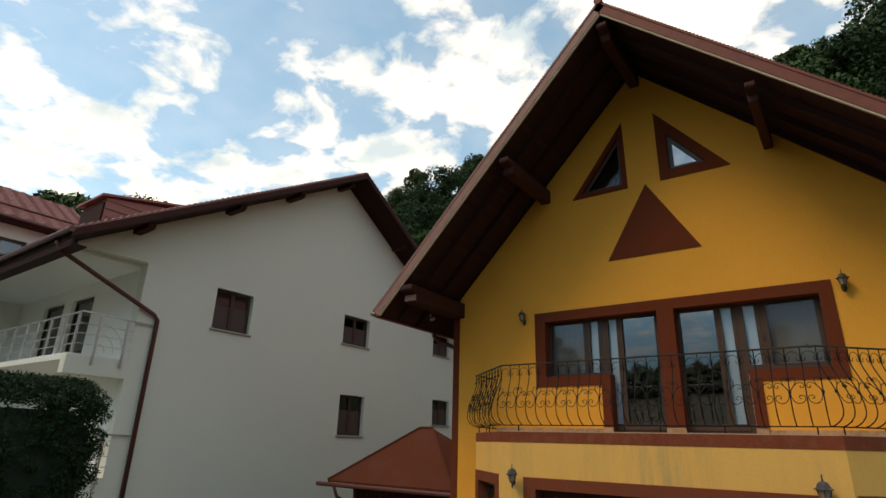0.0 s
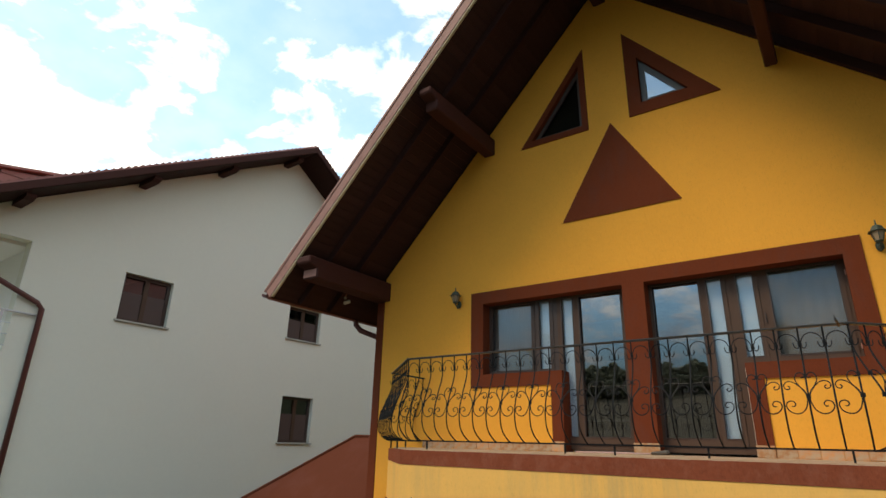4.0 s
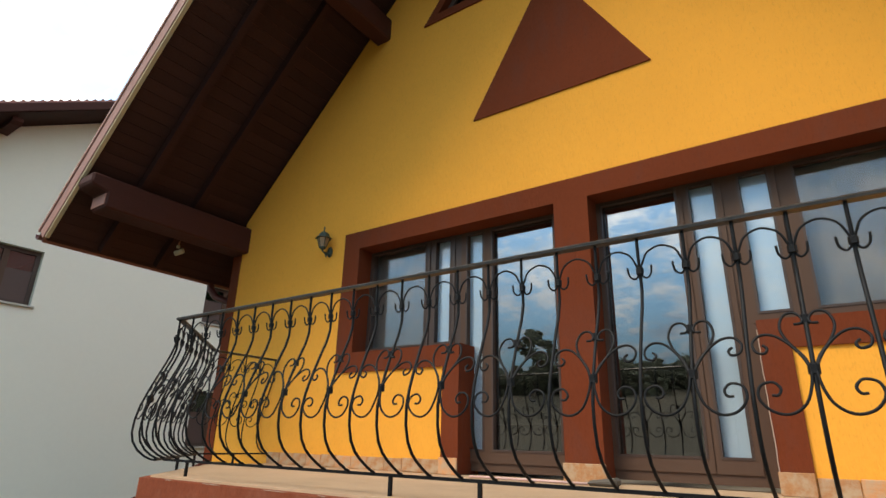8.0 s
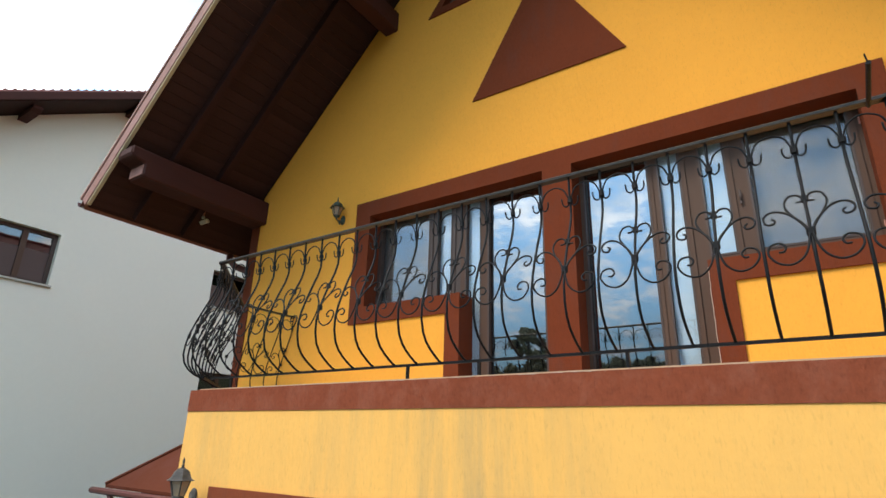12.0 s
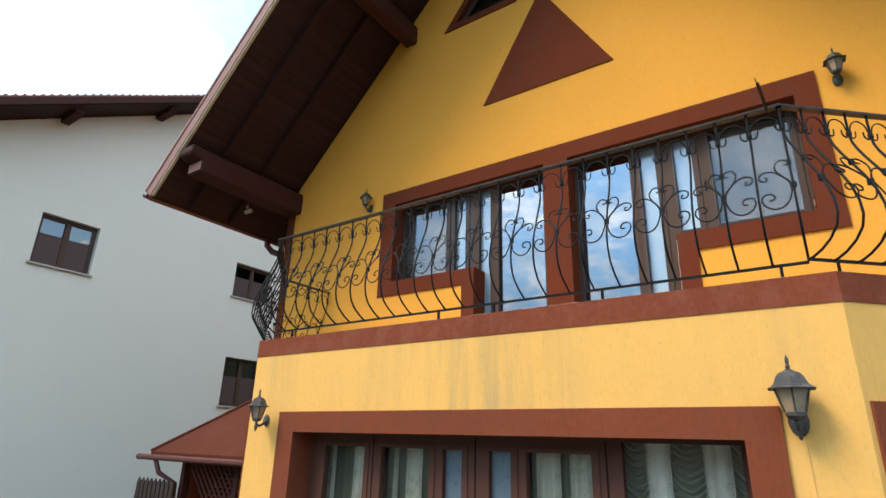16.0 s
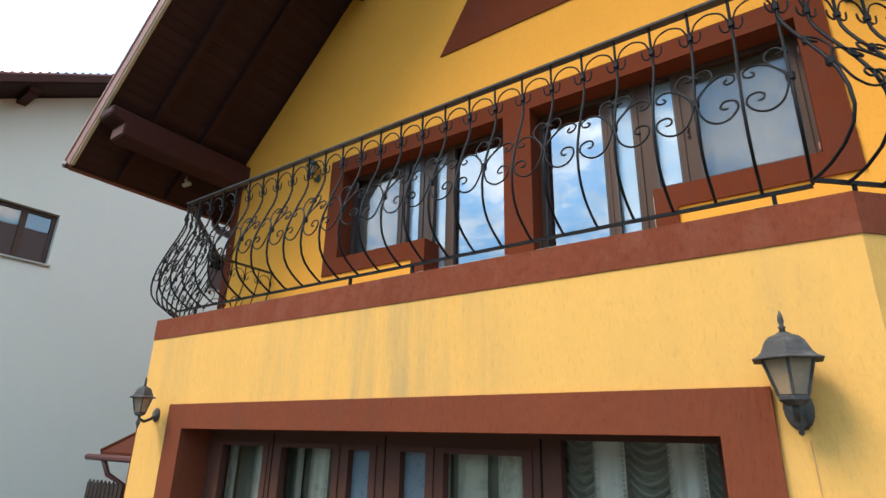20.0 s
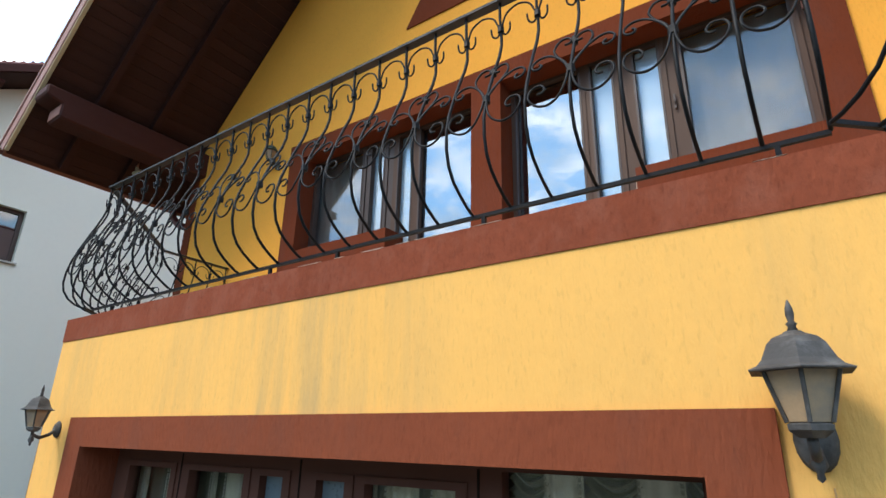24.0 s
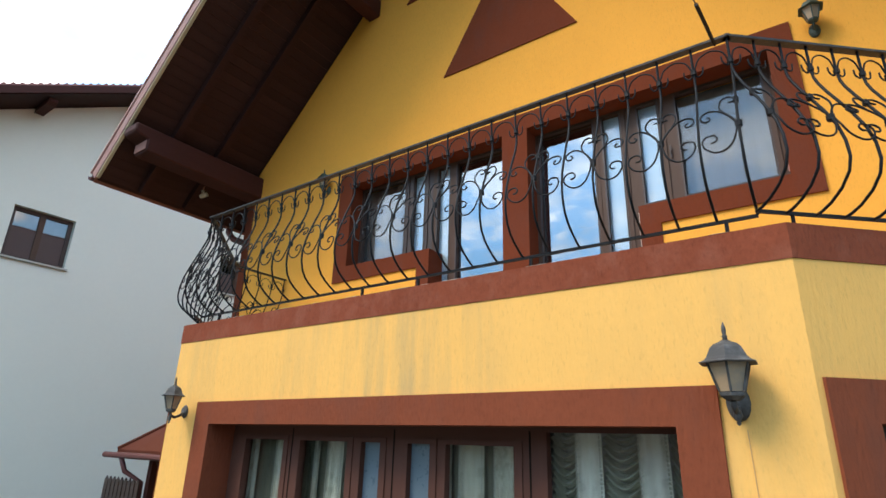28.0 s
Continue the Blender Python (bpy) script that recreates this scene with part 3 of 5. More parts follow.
def unit(parent, name, x0, x1, z0, z1, y, panes, sash_mat=FRAME, lo=0.065, label=""):
    """A window or door: outer frame, upright stiles, and panes given as (x0, x1, material, net curtain behind or not)."""
    hi = 0.036
    holes = [rect(max(a - 0.028, x0 + 0.004), min(b + 0.028, x1 - 0.004), z0 + lo - 0.02, z1 - hi + 0.014) for a, b, _, _ in panes]
    w = part(name, plate(rect(x0, x1, z0, z1), holes, facing(y), 0.08), sash_mat, parent, label)
    for i, (a, b, m, curtain) in enumerate(panes):
        g = part("pane", box(a - 0.01, b + 0.01, y + 0.035, y + 0.043, z0 + lo - 0.012, z1 - hi + 0.008), GLASS_PANEL if m is FROST else m, w)
        if m is FROST:
            part("panel", box(a - 0.012, b + 0.012, y + 0.047, y + 0.060, z0 + lo - 0.014, z1 - hi + 0.010), m, w, "pale blue-grey panel behind the pane")
        g.visible_shadow = False
        part("sash", ring(rect(max(a - 0.05, x0 - 0.02), min(b + 0.05, x1 + 0.02), z0 + max(0.012, lo - 0.10), z1 - 0.008), rect(a, b, z0 + lo, z1 - hi), facing(y - 0.012), 0.06), sash_mat, w)
        bead = ring(rect(a - 0.012, b + 0.012, z0 + lo - 0.012, z1 - hi + 0.012), rect(a + 0.004, b - 0.004, z0 + lo + 0.004, z1 - hi - 0.004), facing(y - 0.0165), 0.03)
        part("glazing_bead", bead, FRAME_DARK, w, "dark rubber glazing bead")
        if curtain:
            part("net_curtain", wavy(a - 0.06, b + 0.06, z0 + 0.02, z1 - 0.02, lambda u, v, q: (u, y + 0.095 + q, v), 0.003, 6 * (b - a) / 0.6, 120), NET, w, smooth=True)
    return w


WY = FY + 0.185
win_l = unit(house, "balcony_window", -4.34, -3.19, 4.25, 5.345, WY, [(-4.285, -3.60, GLASS_NET_COATED, True), (-3.48, -3.305, FROST, False)], FRAME_DARK, label="brown framed balcony window with net curtain")
door_l = unit(house, "balcony_door", -3.19, -2.20, 3.235, 5.345, WY, [(-3.118, -2.947, FROST, False), (-2.85, -2.25, GLASS, False)], FRAME, 0.165, label="brown framed glazed balcony door")
door_r = unit(house, "balcony_door", -1.97, -0.84, 3.235, 5.345, WY, [(-1.825, -1.25, GLASS, False), (-1.155, -0.985, FROST, False)], FRAME, 0.165, label="brown framed glazed balcony door")
win_r = unit(house, "balcony_window", -0.84, 0.30, 4.23, 5.345, WY, [(-0.815, -0.637, FROST, False), (-0.475, 0.205, GLASS_NET, True)], FRAME, 0.085, label="brown framed balcony window with net curtain")
# black strip low behind the left door's pane
part("kick_panel", box(-2.86, -2.24, WY + 0.048, WY + 0.060, 3.40, 3.595), JOINT, door_l, "black strip behind the foot of the pane")
# hinges on the outer stile and the lock between the two sashes
for z in (4.36, 5.18):
    part("hinge", lathe([(0.0, -0.030), (0.006, -0.028), (0.007, 0.0), (0.006, 0.028), (0.0, 0.030)], 8, (0.283, WY - 0.014, z)), BEAM_END, win_r, "small pale brown hinge")
lock = box(-0.566, -0.546, WY - 0.020, WY - 0.0125, 4.70, 4.82, 0.003)
box(-0.561, -0.551, WY - 0.032, WY - 0.020, 4.735, 4.765, 0.003, lock)
part("lock", lock, FRAME_DARK, win_r, "small dark window lock")

# ---- bay under the balcony ----
BAY = [(-5.45, FY), (-5.45, 9.32), (-4.30, 8.20), (0.28, 8.20), (1.42, 9.32), (1.42, FY)]
LOW_IN, LOW_OUT = (-3.67, -0.245, 0.25, 2.37), (-3.87, -0.068, 0.05, 2.535)


def make_bay():
    n = len(BAY)
    for i in range(n - 1):
        a, b = Vector(BAY[i]), Vector(BAY[i + 1])
        d = (b - a)
        ln = d.length
        d.normalize()
        inward = Vector((-d.y, d.x))
        place = lambda u, v, w, a=a, d=d, q=inward: (a.x + d.x * u + q.x * w, a.y + d.y * u + q.y * w, v)
        if i == 2:
            holes = [rect(LOW_IN[0] - BAY[2][0] - 0.03, LOW_IN[1] - BAY[2][0] + 0.03, 0.2, LOW_IN[3] + 0.03)]
        elif i in (1, 3):
            holes = [rect(0.20, ln - 0.20, 0.9, 2.42)]
        else:
            holes = []
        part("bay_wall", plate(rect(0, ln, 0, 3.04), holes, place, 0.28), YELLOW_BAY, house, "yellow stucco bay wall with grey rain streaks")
        if i == 2:
            tr = ring(rect(LOW_OUT[0] - BAY[2][0], LOW_OUT[1] - BAY[2][0], LOW_OUT[2], LOW_OUT[3]), rect(LOW_IN[0] - BAY[2][0], LOW_IN[1] - BAY[2][0], LOW_IN[2], LOW_IN[3]),
                      lambda u, v, w, pl=place: pl(u, v, w - 0.018), 0.3)
            part("window_trim", tr, BROWN_LOW, house, "brown stucco trim round the ground floor window")
        if i in (1, 3):
            tr = ring(rect(0.03, ln - 0.03, 0.72, 2.555), rect(0.23, ln - 0.23, 0.93, 2.39), lambda u, v, w, pl=place: pl(u, v, w - 0.016), 0.25)
            part("window_trim", tr, BROWN_LOW, house)
            wf = part("window", ring(rect(0.23, ln - 0.23, 0.93, 2.39), rect(0.31, ln - 0.31, 1.01, 2.31), lambda u, v, w, pl=place: pl(u, v, w + 0.15), 0.07), FRAME_DARK, house)
            gp = part("pane", plate(rect(0.30, ln - 0.30, 1.0, 2.32), [], lambda u, v, w, pl=place: pl(u, v, w + 0.18), 0.008), GLASS_DIM, wf)
            gp.visible_shadow = False
    # balcony slab with its brown edge, a touch proud of the wall
    big = [(-5.4545, FY), (-5.4545, 9.3215), (-4.302, 8.195), (0.282, 8.195), (1.4245, 9.3215), (1.4245, FY)]
    bm = plate(big, [], lambda u, v, w: (u, v, 3.036 + w), 0.156)
    part("balcony_slab", bm, BAND, house, "brown weathered balcony edge band")
    bm = plate([(AX + (x - AX) * 0.984, y + 0.055 if y < 10 else y + 0.3) for x, y in big], [], lambda u, v, w: (u, v, 3.1925 + w), 0.0135)
    part("balcony_screed", bm, MORTAR, house, "beige mortar floor of the balcony")
    # paint chipped off along the upper arris
    rng = random.Random(12)
    x = -4.2
    while x < 0.2:
        ln = rng.uniform(0.04, 0.22)
        if rng.random() < (0.6 if -3.2 < x < -0.6 else 0.3):
            h = rng.uniform(0.001, 0.005)
            part("paint_chip", prism([(x, 8.1935, 3.1935), (x + ln * 0.2, 8.1935, 3.1935 - h * 0.7), (x + ln * 0.45, 8.1935, 3.1935 - h * rng.uniform(0.3, 1)), (x + ln * 0.75, 8.1935, 3.1935 - h), (x + ln, 8.1935, 3.1935)], (0, 0.012, 0)), CHIP, house)
        x += ln + rng.uniform(0.0, 0.12)


make_bay()
rng = random.Random(21)
seam = [(-0.832 + rng.uniform(-0.003, 0.003), FY - 0.0195, 3.22 + 0.045 * k) for k in range(22)]
part("filler_seam", tube(seam, 0.0028, 5), CHIP, house, "pale cracked filler along the trim")


# ---- ground floor window with curtains ----
def make_low_window():
    x0, x1, z0, z1 = LOW_IN
    y = 8.42
    cells = [(-3.50, -3.05, 2.27, GLASS_CLEAR), (-2.87, -2.40, 2.27, GLASS_CLEAR), (-2.275, -2.11, 2.27, FROST_LOW_SHADED), (-1.885, -1.715, 2.27, FROST_LOW_SHADED), (-1.60, -1.15, 2.27, GLASS_CLEAR), (-0.955, -0.30, 2.345, GLASS_CLEAR)]
    holes = [rect(a - 0.03, b + 0.03 if b < -0.31 else b, z0 + 0.12, zt + 0.012) for a, b, zt, _ in cells]
    w = part("ground_floor_window", plate(rect(x0, x1, z0, z1), holes, facing(y), 0.08), FRAME_LOW, house, "wide brown framed ground floor window")
    for a, b, zt, m in cells:
        part("sash", ring(rect(a - 0.05, b + 0.05 if b < -0.31 else b + 0.03, z0 + 0.09, min(zt + 0.03, z1 - 0.003)), rect(a, b, z0 + 0.16, zt), facing(y - 0.008), 0.05), FRAME_LOW, w)
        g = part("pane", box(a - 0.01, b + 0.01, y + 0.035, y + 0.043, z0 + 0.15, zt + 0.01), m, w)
        g.visible_shadow = False
    for a in (-2.96, -2.0, -1.055):
        part("joint_strip", box(a - 0.005, a + 0.005, y - 0.003, y - 0.0005, z0 + 0.02, z1 - 0.02), JOINT, w)
    cy = y + 0.105
    pl = lambda u, v, q: (u, cy + q, v)
    for a, b in ((-3.60, -3.47), (-3.25, -3.06), (-2.82, -2.78), (-2.69, -2.545), (-2.46, -2.37), (-1.70, -1.63), (-1.575, -1.405), (-1.335, -1.18), (-0.845, -0.703), (-0.52, -0.373)):
        c = part("lace_curtain", wavy(a, b, 0.1, 2.42, pl, 0.008, 2.5, 40), LACE_LIT if a > -1 else LACE)
        tagged(c, "cream lace curtain panel behind the ground floor window", "curtain", "ground floor curtains")
        # scalloped edges
        ed = bmesh.new()
        for xx in (a + 0.007, b - 0.007):
            for k in range(60):
                box(xx - 0.005, xx + 0.005, cy - 0.016, cy - 0.013, 1.2 + 0.02 * k, 1.2 + 0.02 * k + 0.014, 0.0, ed)
        part("lace_edge", ed, LACE_EDGE, c)
    lining = wavy(-3.80, -1.02, 0.1, 2.43, lambda u, v, q: (u, cy + 0.05 + q, v), 0.018, 24, 260)
    tagged(part("lining_curtain", lining, LINING, smooth=True), "dark grey-green pleated lining curtain behind the lace", "curtain", "ground floor curtains")
    for a, b in ((-0.99, -0.82), (-0.70, -0.50), (-0.37, -0.24)):
        bm = wavy(a, b, 1.2, 2.42, lambda u, v, q: (u, cy + 0.035 + q, v), 0.004, 1, 24, 300, swag=0.03)
        tagged(part("swag_curtain", bm, DRAPE, smooth=True), "dark grey-green gathered swag curtain behind the window", "curtain", "ground floor curtains")
    tagged(part("curtain_rod", tube([(x0 - 0.1, cy, 2.44), (x1 + 0.1, cy, 2.44)], 0.015, 8), FRAME_DARK), "dark rod that carries the curtains", "curtain rod")


make_low_window()


# ---- roof of the yellow house ----
def make_roof():
    roof = part("roof", plate([(AX - EAVE_X, roof_z(AX - EAVE_X)), (AX, RIDGE), (AX + EAVE_X, roof_z(AX + EAVE_X)), (AX + EAVE_X, roof_z(AX + EAVE_X, 0.12)), (AX, RIDGE - 0.12), (AX - EAVE_X, roof_z(AX - EAVE_X, 0.12))],
                              [], facing(YV + 0.02), 12.4), METAL_ROOF, house, "brown metal tile roof with dark timber soffit")
    for s in (-1, 1):
        th = math.atan(SLOPE_L if s < 0 else SLOPE_R)
        down = Vector((s * math.cos(th), 0, -math.sin(th)))
        up = Vector((s * math.sin(th), 0, math.cos(th)))
        ridge = Vector((AX, 0, RIDGE))
        ln = EAVE_X / math.cos(th)

        def strip(name, u0, u1, w0, w1, y0, y1, m, lab="", parent=roof):
            a = ridge + down * u0 + up * w0
            poly = [a + Vector((0, y0, 0)), a + Vector((0, y1, 0)), a + down * (u1 - u0) + Vector((0, y1, 0)), a + down * (u1 - u0) + Vector((0, y0, 0))]
            return part(name, prism(poly, up * (w1 - w0)), m, parent, lab)

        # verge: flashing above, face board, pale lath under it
        edge, tint = (VERGE_PALE, "pale pinkish-brown") if s < 0 else (VERGE, "red-brown")
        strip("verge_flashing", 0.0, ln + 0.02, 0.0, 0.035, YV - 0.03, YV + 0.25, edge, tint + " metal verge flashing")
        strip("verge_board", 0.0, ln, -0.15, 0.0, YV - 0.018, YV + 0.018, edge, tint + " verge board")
        strip("edge_lath", 0.06, ln - 0.03, -0.178, -0.152, YV - 0.008, YV + 0.03, EDGE_LATH, "pale unpainted lath")
        # corrugated edge of the sheets, small teeth along the verge
        bm = bmesh.new()
        k = 0
        while k * 0.07 < ln - 0.05:
            a = ridge + down * (k * 0.07) + up * 0.035 + Vector((0, YV - 0.02, 0))
            prism([a, a + down * 0.045, a + down * 0.0225 + up * 0.022], Vector((0, 0.3, 0)), bm)
            k += 1
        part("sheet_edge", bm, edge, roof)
        # soffit boards, laid along the eaves
        nb, bw = 56, ln / 56
        first = strip("soffit_board", 0.02, 0.02 + bw - 0.0025, -0.145, -0.122, YV + 0.03, 19.9, BOARD)
        for i in range(1, nb):
            piece("soffit_board", first.data, roof, down * (bw * i))
        # rafters under the boards
        for y in (8.72, 9.36):
            strip("rafter", 0.12, ln - 0.05, -0.255, -0.147, y, y + 0.075, WOOD)
        if s > 0:
            strip("rafter", 0.12, ln - 0.05, -0.255, -0.147, FY - 0.085, FY - 0.004, WOOD)
        # eaves board and gutter
        strip("eaves_board", ln - 0.03, ln, -0.15, -0.01, YV + 0.02, 20.0, WOOD)
        ex, ez = AX + s * (EAVE_X + 0.03), roof_z(AX + s * EAVE_X) - 0.03
        gp = [(ex + 0.065 * math.cos(a), ez + 0.065 * math.sin(a)) for a in [math.pi + math.pi * i / 10 for i in range(11)]]
        gp += [(x + (ex - x) * 0.1, z + 0.004) for x, z in reversed(gp)]
        part("gutter", prism([(x, YV - 0.02, z) for x, z in gp], Vector((0, 11.9, 0))), PIPE, roof, "brown half round gutter")
    # purlins that carry the overhang, with shaped ends
    for x, half, z0, z1, tip in ((-6.43, 0.16, 5.63, 5.96, 8.20), (2.17, 0.16, 5.63, 5.96, 8.20), (-4.21, 0.105, 7.90, 8.20, 8.26), (0.0, 0.075, 7.95, 8.22, 8.26), (AX, 0.10, 10.05, 10.36, 8.24)):
        h = z1 - z0
        prof = [(tip, z1), (tip, z0 + 0.68 * h), (tip + 0.05, z0 + 0.58 * h), (tip + 0.17, z0 + 0.50 * h), (tip + 0.17, z0 + 0.06 * h), (tip + 0.20, z0), (FY + 0.4, z0), (FY + 0.4, z1)]
        bm = prism([(x - half, y, z) for y, z in prof], Vector((2 * half, 0, 0)))
        bmesh.ops.bevel(bm, geom=bm.edges[:], offset=0.018, segments=1, affect="EDGES")
        pu = part("purlin", bm, BEAM, roof, "red-brown roof beam with stepped end")
        if half > 0.15:
            part("cut_end", box(x - half + 0.02, x + half - 0.02, tip + 0.163, tip + 0.169, z0 + 0.10 * h, z0 + 0.46 * h), BEAM_END, pu, "pale weathered cut end")
    # ridge cap
    part("ridge_cap", tube([(AX, YV - 0.06, RIDGE + 0.035), (AX, 20.4, RIDGE + 0.035)], 0.075, 10), VERGE, roof)
    # gooseneck and downpipe at the corner
    part("downpipe", tube([(-7.23, 10.25, 5.45), (-7.22, 10.25, 5.33), (-7.14, 10.3, 5.22), (-6.85, 10.42, 5.10), (-6.68, 10.5, 5.02), (-6.62, 10.55, 4.9), (-6.62, 10.55, 0.1)], 0.05, 10), PIPE, house, "brown downpipe with gooseneck bend", smooth=True)


make_roof()


# ---- wrought iron balcony railing ----
PROFILE = [(3.295, 0.0), (3.30, 0.04), (3.318, 0.095), (3.355, 0.16), (3.41, 0.212), (3.47, 0.232), (3.55, 0.228), (3.64, 0.205), (3.74, 0.160), (3.84, 0.108), (3.92, 0.064), (4.0, 0.025), (4.05, 0.007), (4.1, 0.0), (4.25, 0.0)]
FRONT = [(3.305, -0.062), (3.312, -0.04), (3.335, 0.0), (3.365, 0.045), (3.40, 0.085), (3.45, 0.118), (3.52, 0.136), (3.60, 0.138), (3.68, 0.121), (3.77, 0.090), (3.87, 0.050), (3.96, 0.010), (4.03, -0.010), (4.08, -0.010), (4.13, -0.003), (4.17, 0.0), (4.25, 0.0)]


def belly(z, prof, k=1.0):
    for (z0, o0), (z1, o1) in zip(prof, prof[1:]):
        if z <= z1:
            return k * (o0 + (o1 - o0) * (z - z0) / (z1 - z0))
    return 0.0


def smooth_line(pts, n=4):
    """A rounded line through the points."""
    out = []
    p = [pts[0], *pts, pts[-1]]
    for i in range(1, len(p) - 2):
        for k in range(n):
            t = k / n
            out.append(tuple(0.5 * ((2 * p[i][c]) + (-p[i - 1][c] + p[i + 1][c]) * t + (2 * p[i - 1][c] - 5 * p[i][c] + 4 * p[i + 1][c] - p[i + 2][c]) * t * t
                                    + (-p[i - 1][c] + 3 * p[i][c] - 3 * p[i + 1][c] + p[i + 2][c]) * t ** 3) for c in range(2)))
    return out + [pts[-1]]


railing = thing("balcony_railing", (AX, 8.3, SLAB), "black wrought iron bellied balcony railing with scrolls", "railing")
SEGS = [((-5.46, 10.08), (-5.46, 9.34), 4, False, 0.74), ((-5.46, 9.34), (-4.30, 8.28), 9, True, 0.76), ((-4.30, 8.28), (0.175, 8.28), 26, True, 1.0), ((0.175, 8.28), (1.34, 9.34), 11, True, 1.05), ((1.34, 9.34), (1.34, 10.08), 4, False, 1.0)]


def make_railing():
    org = where(railing)
    for a, b, n, full, fat in SEGS:
        prof = FRONT if n == 26 else PROFILE
        base = prof[0][1] * fat
        a, b = Vector((*a, 0)), Vector((*b, 0))
        d = (b - a)
        step = d.length / n
        d.normalize()
        out = Vector((d.y, -d.x, 0))
        to = lambda u, z, k=0.0: a + d * u + out * (belly(z, prof, fat) + k) + Vector((0, 0, z))
        line = lambda pts, k=0.0: [to(u, z, k) for u, z in pts]
        part("handrail", prism([a + out * o + Vector((0, 0, z)) - d * 0.015 for o, z in ((-0.022, 4.243), (0.022, 4.243), (0.024, 4.254), (0.014, 4.262), (-0.014, 4.262), (-0.024, 4.254))], d * (step * n + 0.03)), IRON_RAIL, railing, "worn flat iron handrail")
        part("bottom_rail", prism([a + out * (o + base) + Vector((0, 0, z)) for o, z in ((-0.008, 3.290), (0.008, 3.290), (0.008, 3.305), (-0.008, 3.305))], d * (step * n)), IRON, railing)
        bar = part("bar", tube(line(smooth_line([(0, z) for z, o in prof], 3)), 0.007, 6), IRON, railing, smooth=True)
        for i in range(1, n + (1 if full else 0)):
            piece("bar", bar.data, railing, d * (step * i))
        # arch between two bars, its ends hooked past the collars
        s = step
        hook = 0.042
        arch = smooth_line([(-hook - 0.004, 4.128), (-hook, 4.095), (-0.022, 4.079), (-0.004, 4.098), (0.012, 4.135), (s * 0.2, 4.178), (s * 0.5, 4.200), (s * 0.8, 4.178), (s - 0.012, 4.135), (s + 0.004, 4.098), (s + 0.022, 4.079), (s + hook, 4.095), (s + hook + 0.004, 4.128)], 3)
        ar = part("arch_scroll", tube(line(arch), 0.0044, 5), IRON, railing, smooth=True)
        for i in range(1, n):
            piece("arch_scroll", ar.data, railing, d * (s * i))
        c = to(0, 4.108)
        col = part("collar", lathe([(0.011, -0.014), (0.015, -0.012), (0.015, 0.012), (0.011, 0.014)], 6, c), IRON, railing)
        for i in range(1, n):
            piece("collar", col.data, railing, d * (s * i))
        # scrollwork on every second bar
        made = {}
        for i in range(0, n + 1, 2):
            for sg in (-1, 1):
                if (i == 0 and sg < 0) or (i == n and sg > 0):
                    continue
                if sg not in made:
                    heart = smooth_line([(sg * 0.006, 3.69), (sg * 0.022, 3.73), (sg * 0.055, 3.775), (sg * 0.074, 3.825), (sg * 0.060, 3.868), (sg * 0.030, 3.876), (sg * 0.010, 3.855), (sg * 0.014, 3.838), (sg * 0.034, 3.836)], 4)
                    horn = smooth_line([(sg * 0.006, 3.68), (sg * 0.020, 3.72), (sg * 0.050, 3.765), (sg * 0.090, 3.800), (sg * 0.130, 3.806), (sg * 0.156, 3.782), (sg * 0.150, 3.752), (sg * 0.126, 3.744), (sg * 0.116, 3.760), (sg * 0.128, 3.772)], 4)
                    low = smooth_line([(sg * 0.006, 3.69), (sg * 0.012, 3.64), (sg * 0.034, 3.585), (sg * 0.078, 3.556), (sg * 0.126, 3.566), (sg * 0.156, 3.604), (sg * 0.148, 3.642), (sg * 0.114, 3.652), (sg * 0.094, 3.632), (sg * 0.102, 3.612), (sg * 0.120, 3.612)], 4)
                    k = 0.008
                    made[sg] = [part(nm, tube(line(pts, k), 0.0048, 5), IRON, railing, smooth=True) for nm, pts in (("heart_scroll", heart), ("horn_scroll", horn), ("lower_scroll", low))]
                    for ob in made[sg]:
                        ob.location = d * (s * i)
                else:
                    for ob in made[sg]:
                        piece(ob.name.split(".")[0], ob.data, railing, d * (s * i))
            for z, r in ((3.688, 0.017), (3.852, 0.013)):
                if ("c", z) not in made:
                    made["c", z] = part("collar", lathe([(r * 0.8, -0.017), (r, -0.014), (r, 0.014), (r * 0.8, 0.017)], 6, to(0, z)), IRON, railing)
                    made["c", z].location = d * (s * i)
                else:
                    piece("collar", made["c", z].data, railing, d * (s * i))
        # feet
        spots = [(x - a.x) / s for x in (-4.02, -2.30, -1.80, -0.98, 0.04)] if n == 26 else [1.2, 5.0] if full else [2.0]
        for i in spots:
            p = a + d * (s * i) + out * base
            part("foot", box(p.x - 0.008, p.x + 0.008, p.y - 0.008, p.y + 0.008, SLAB - 0.002, 3.292), IRON, railing)


make_railing()


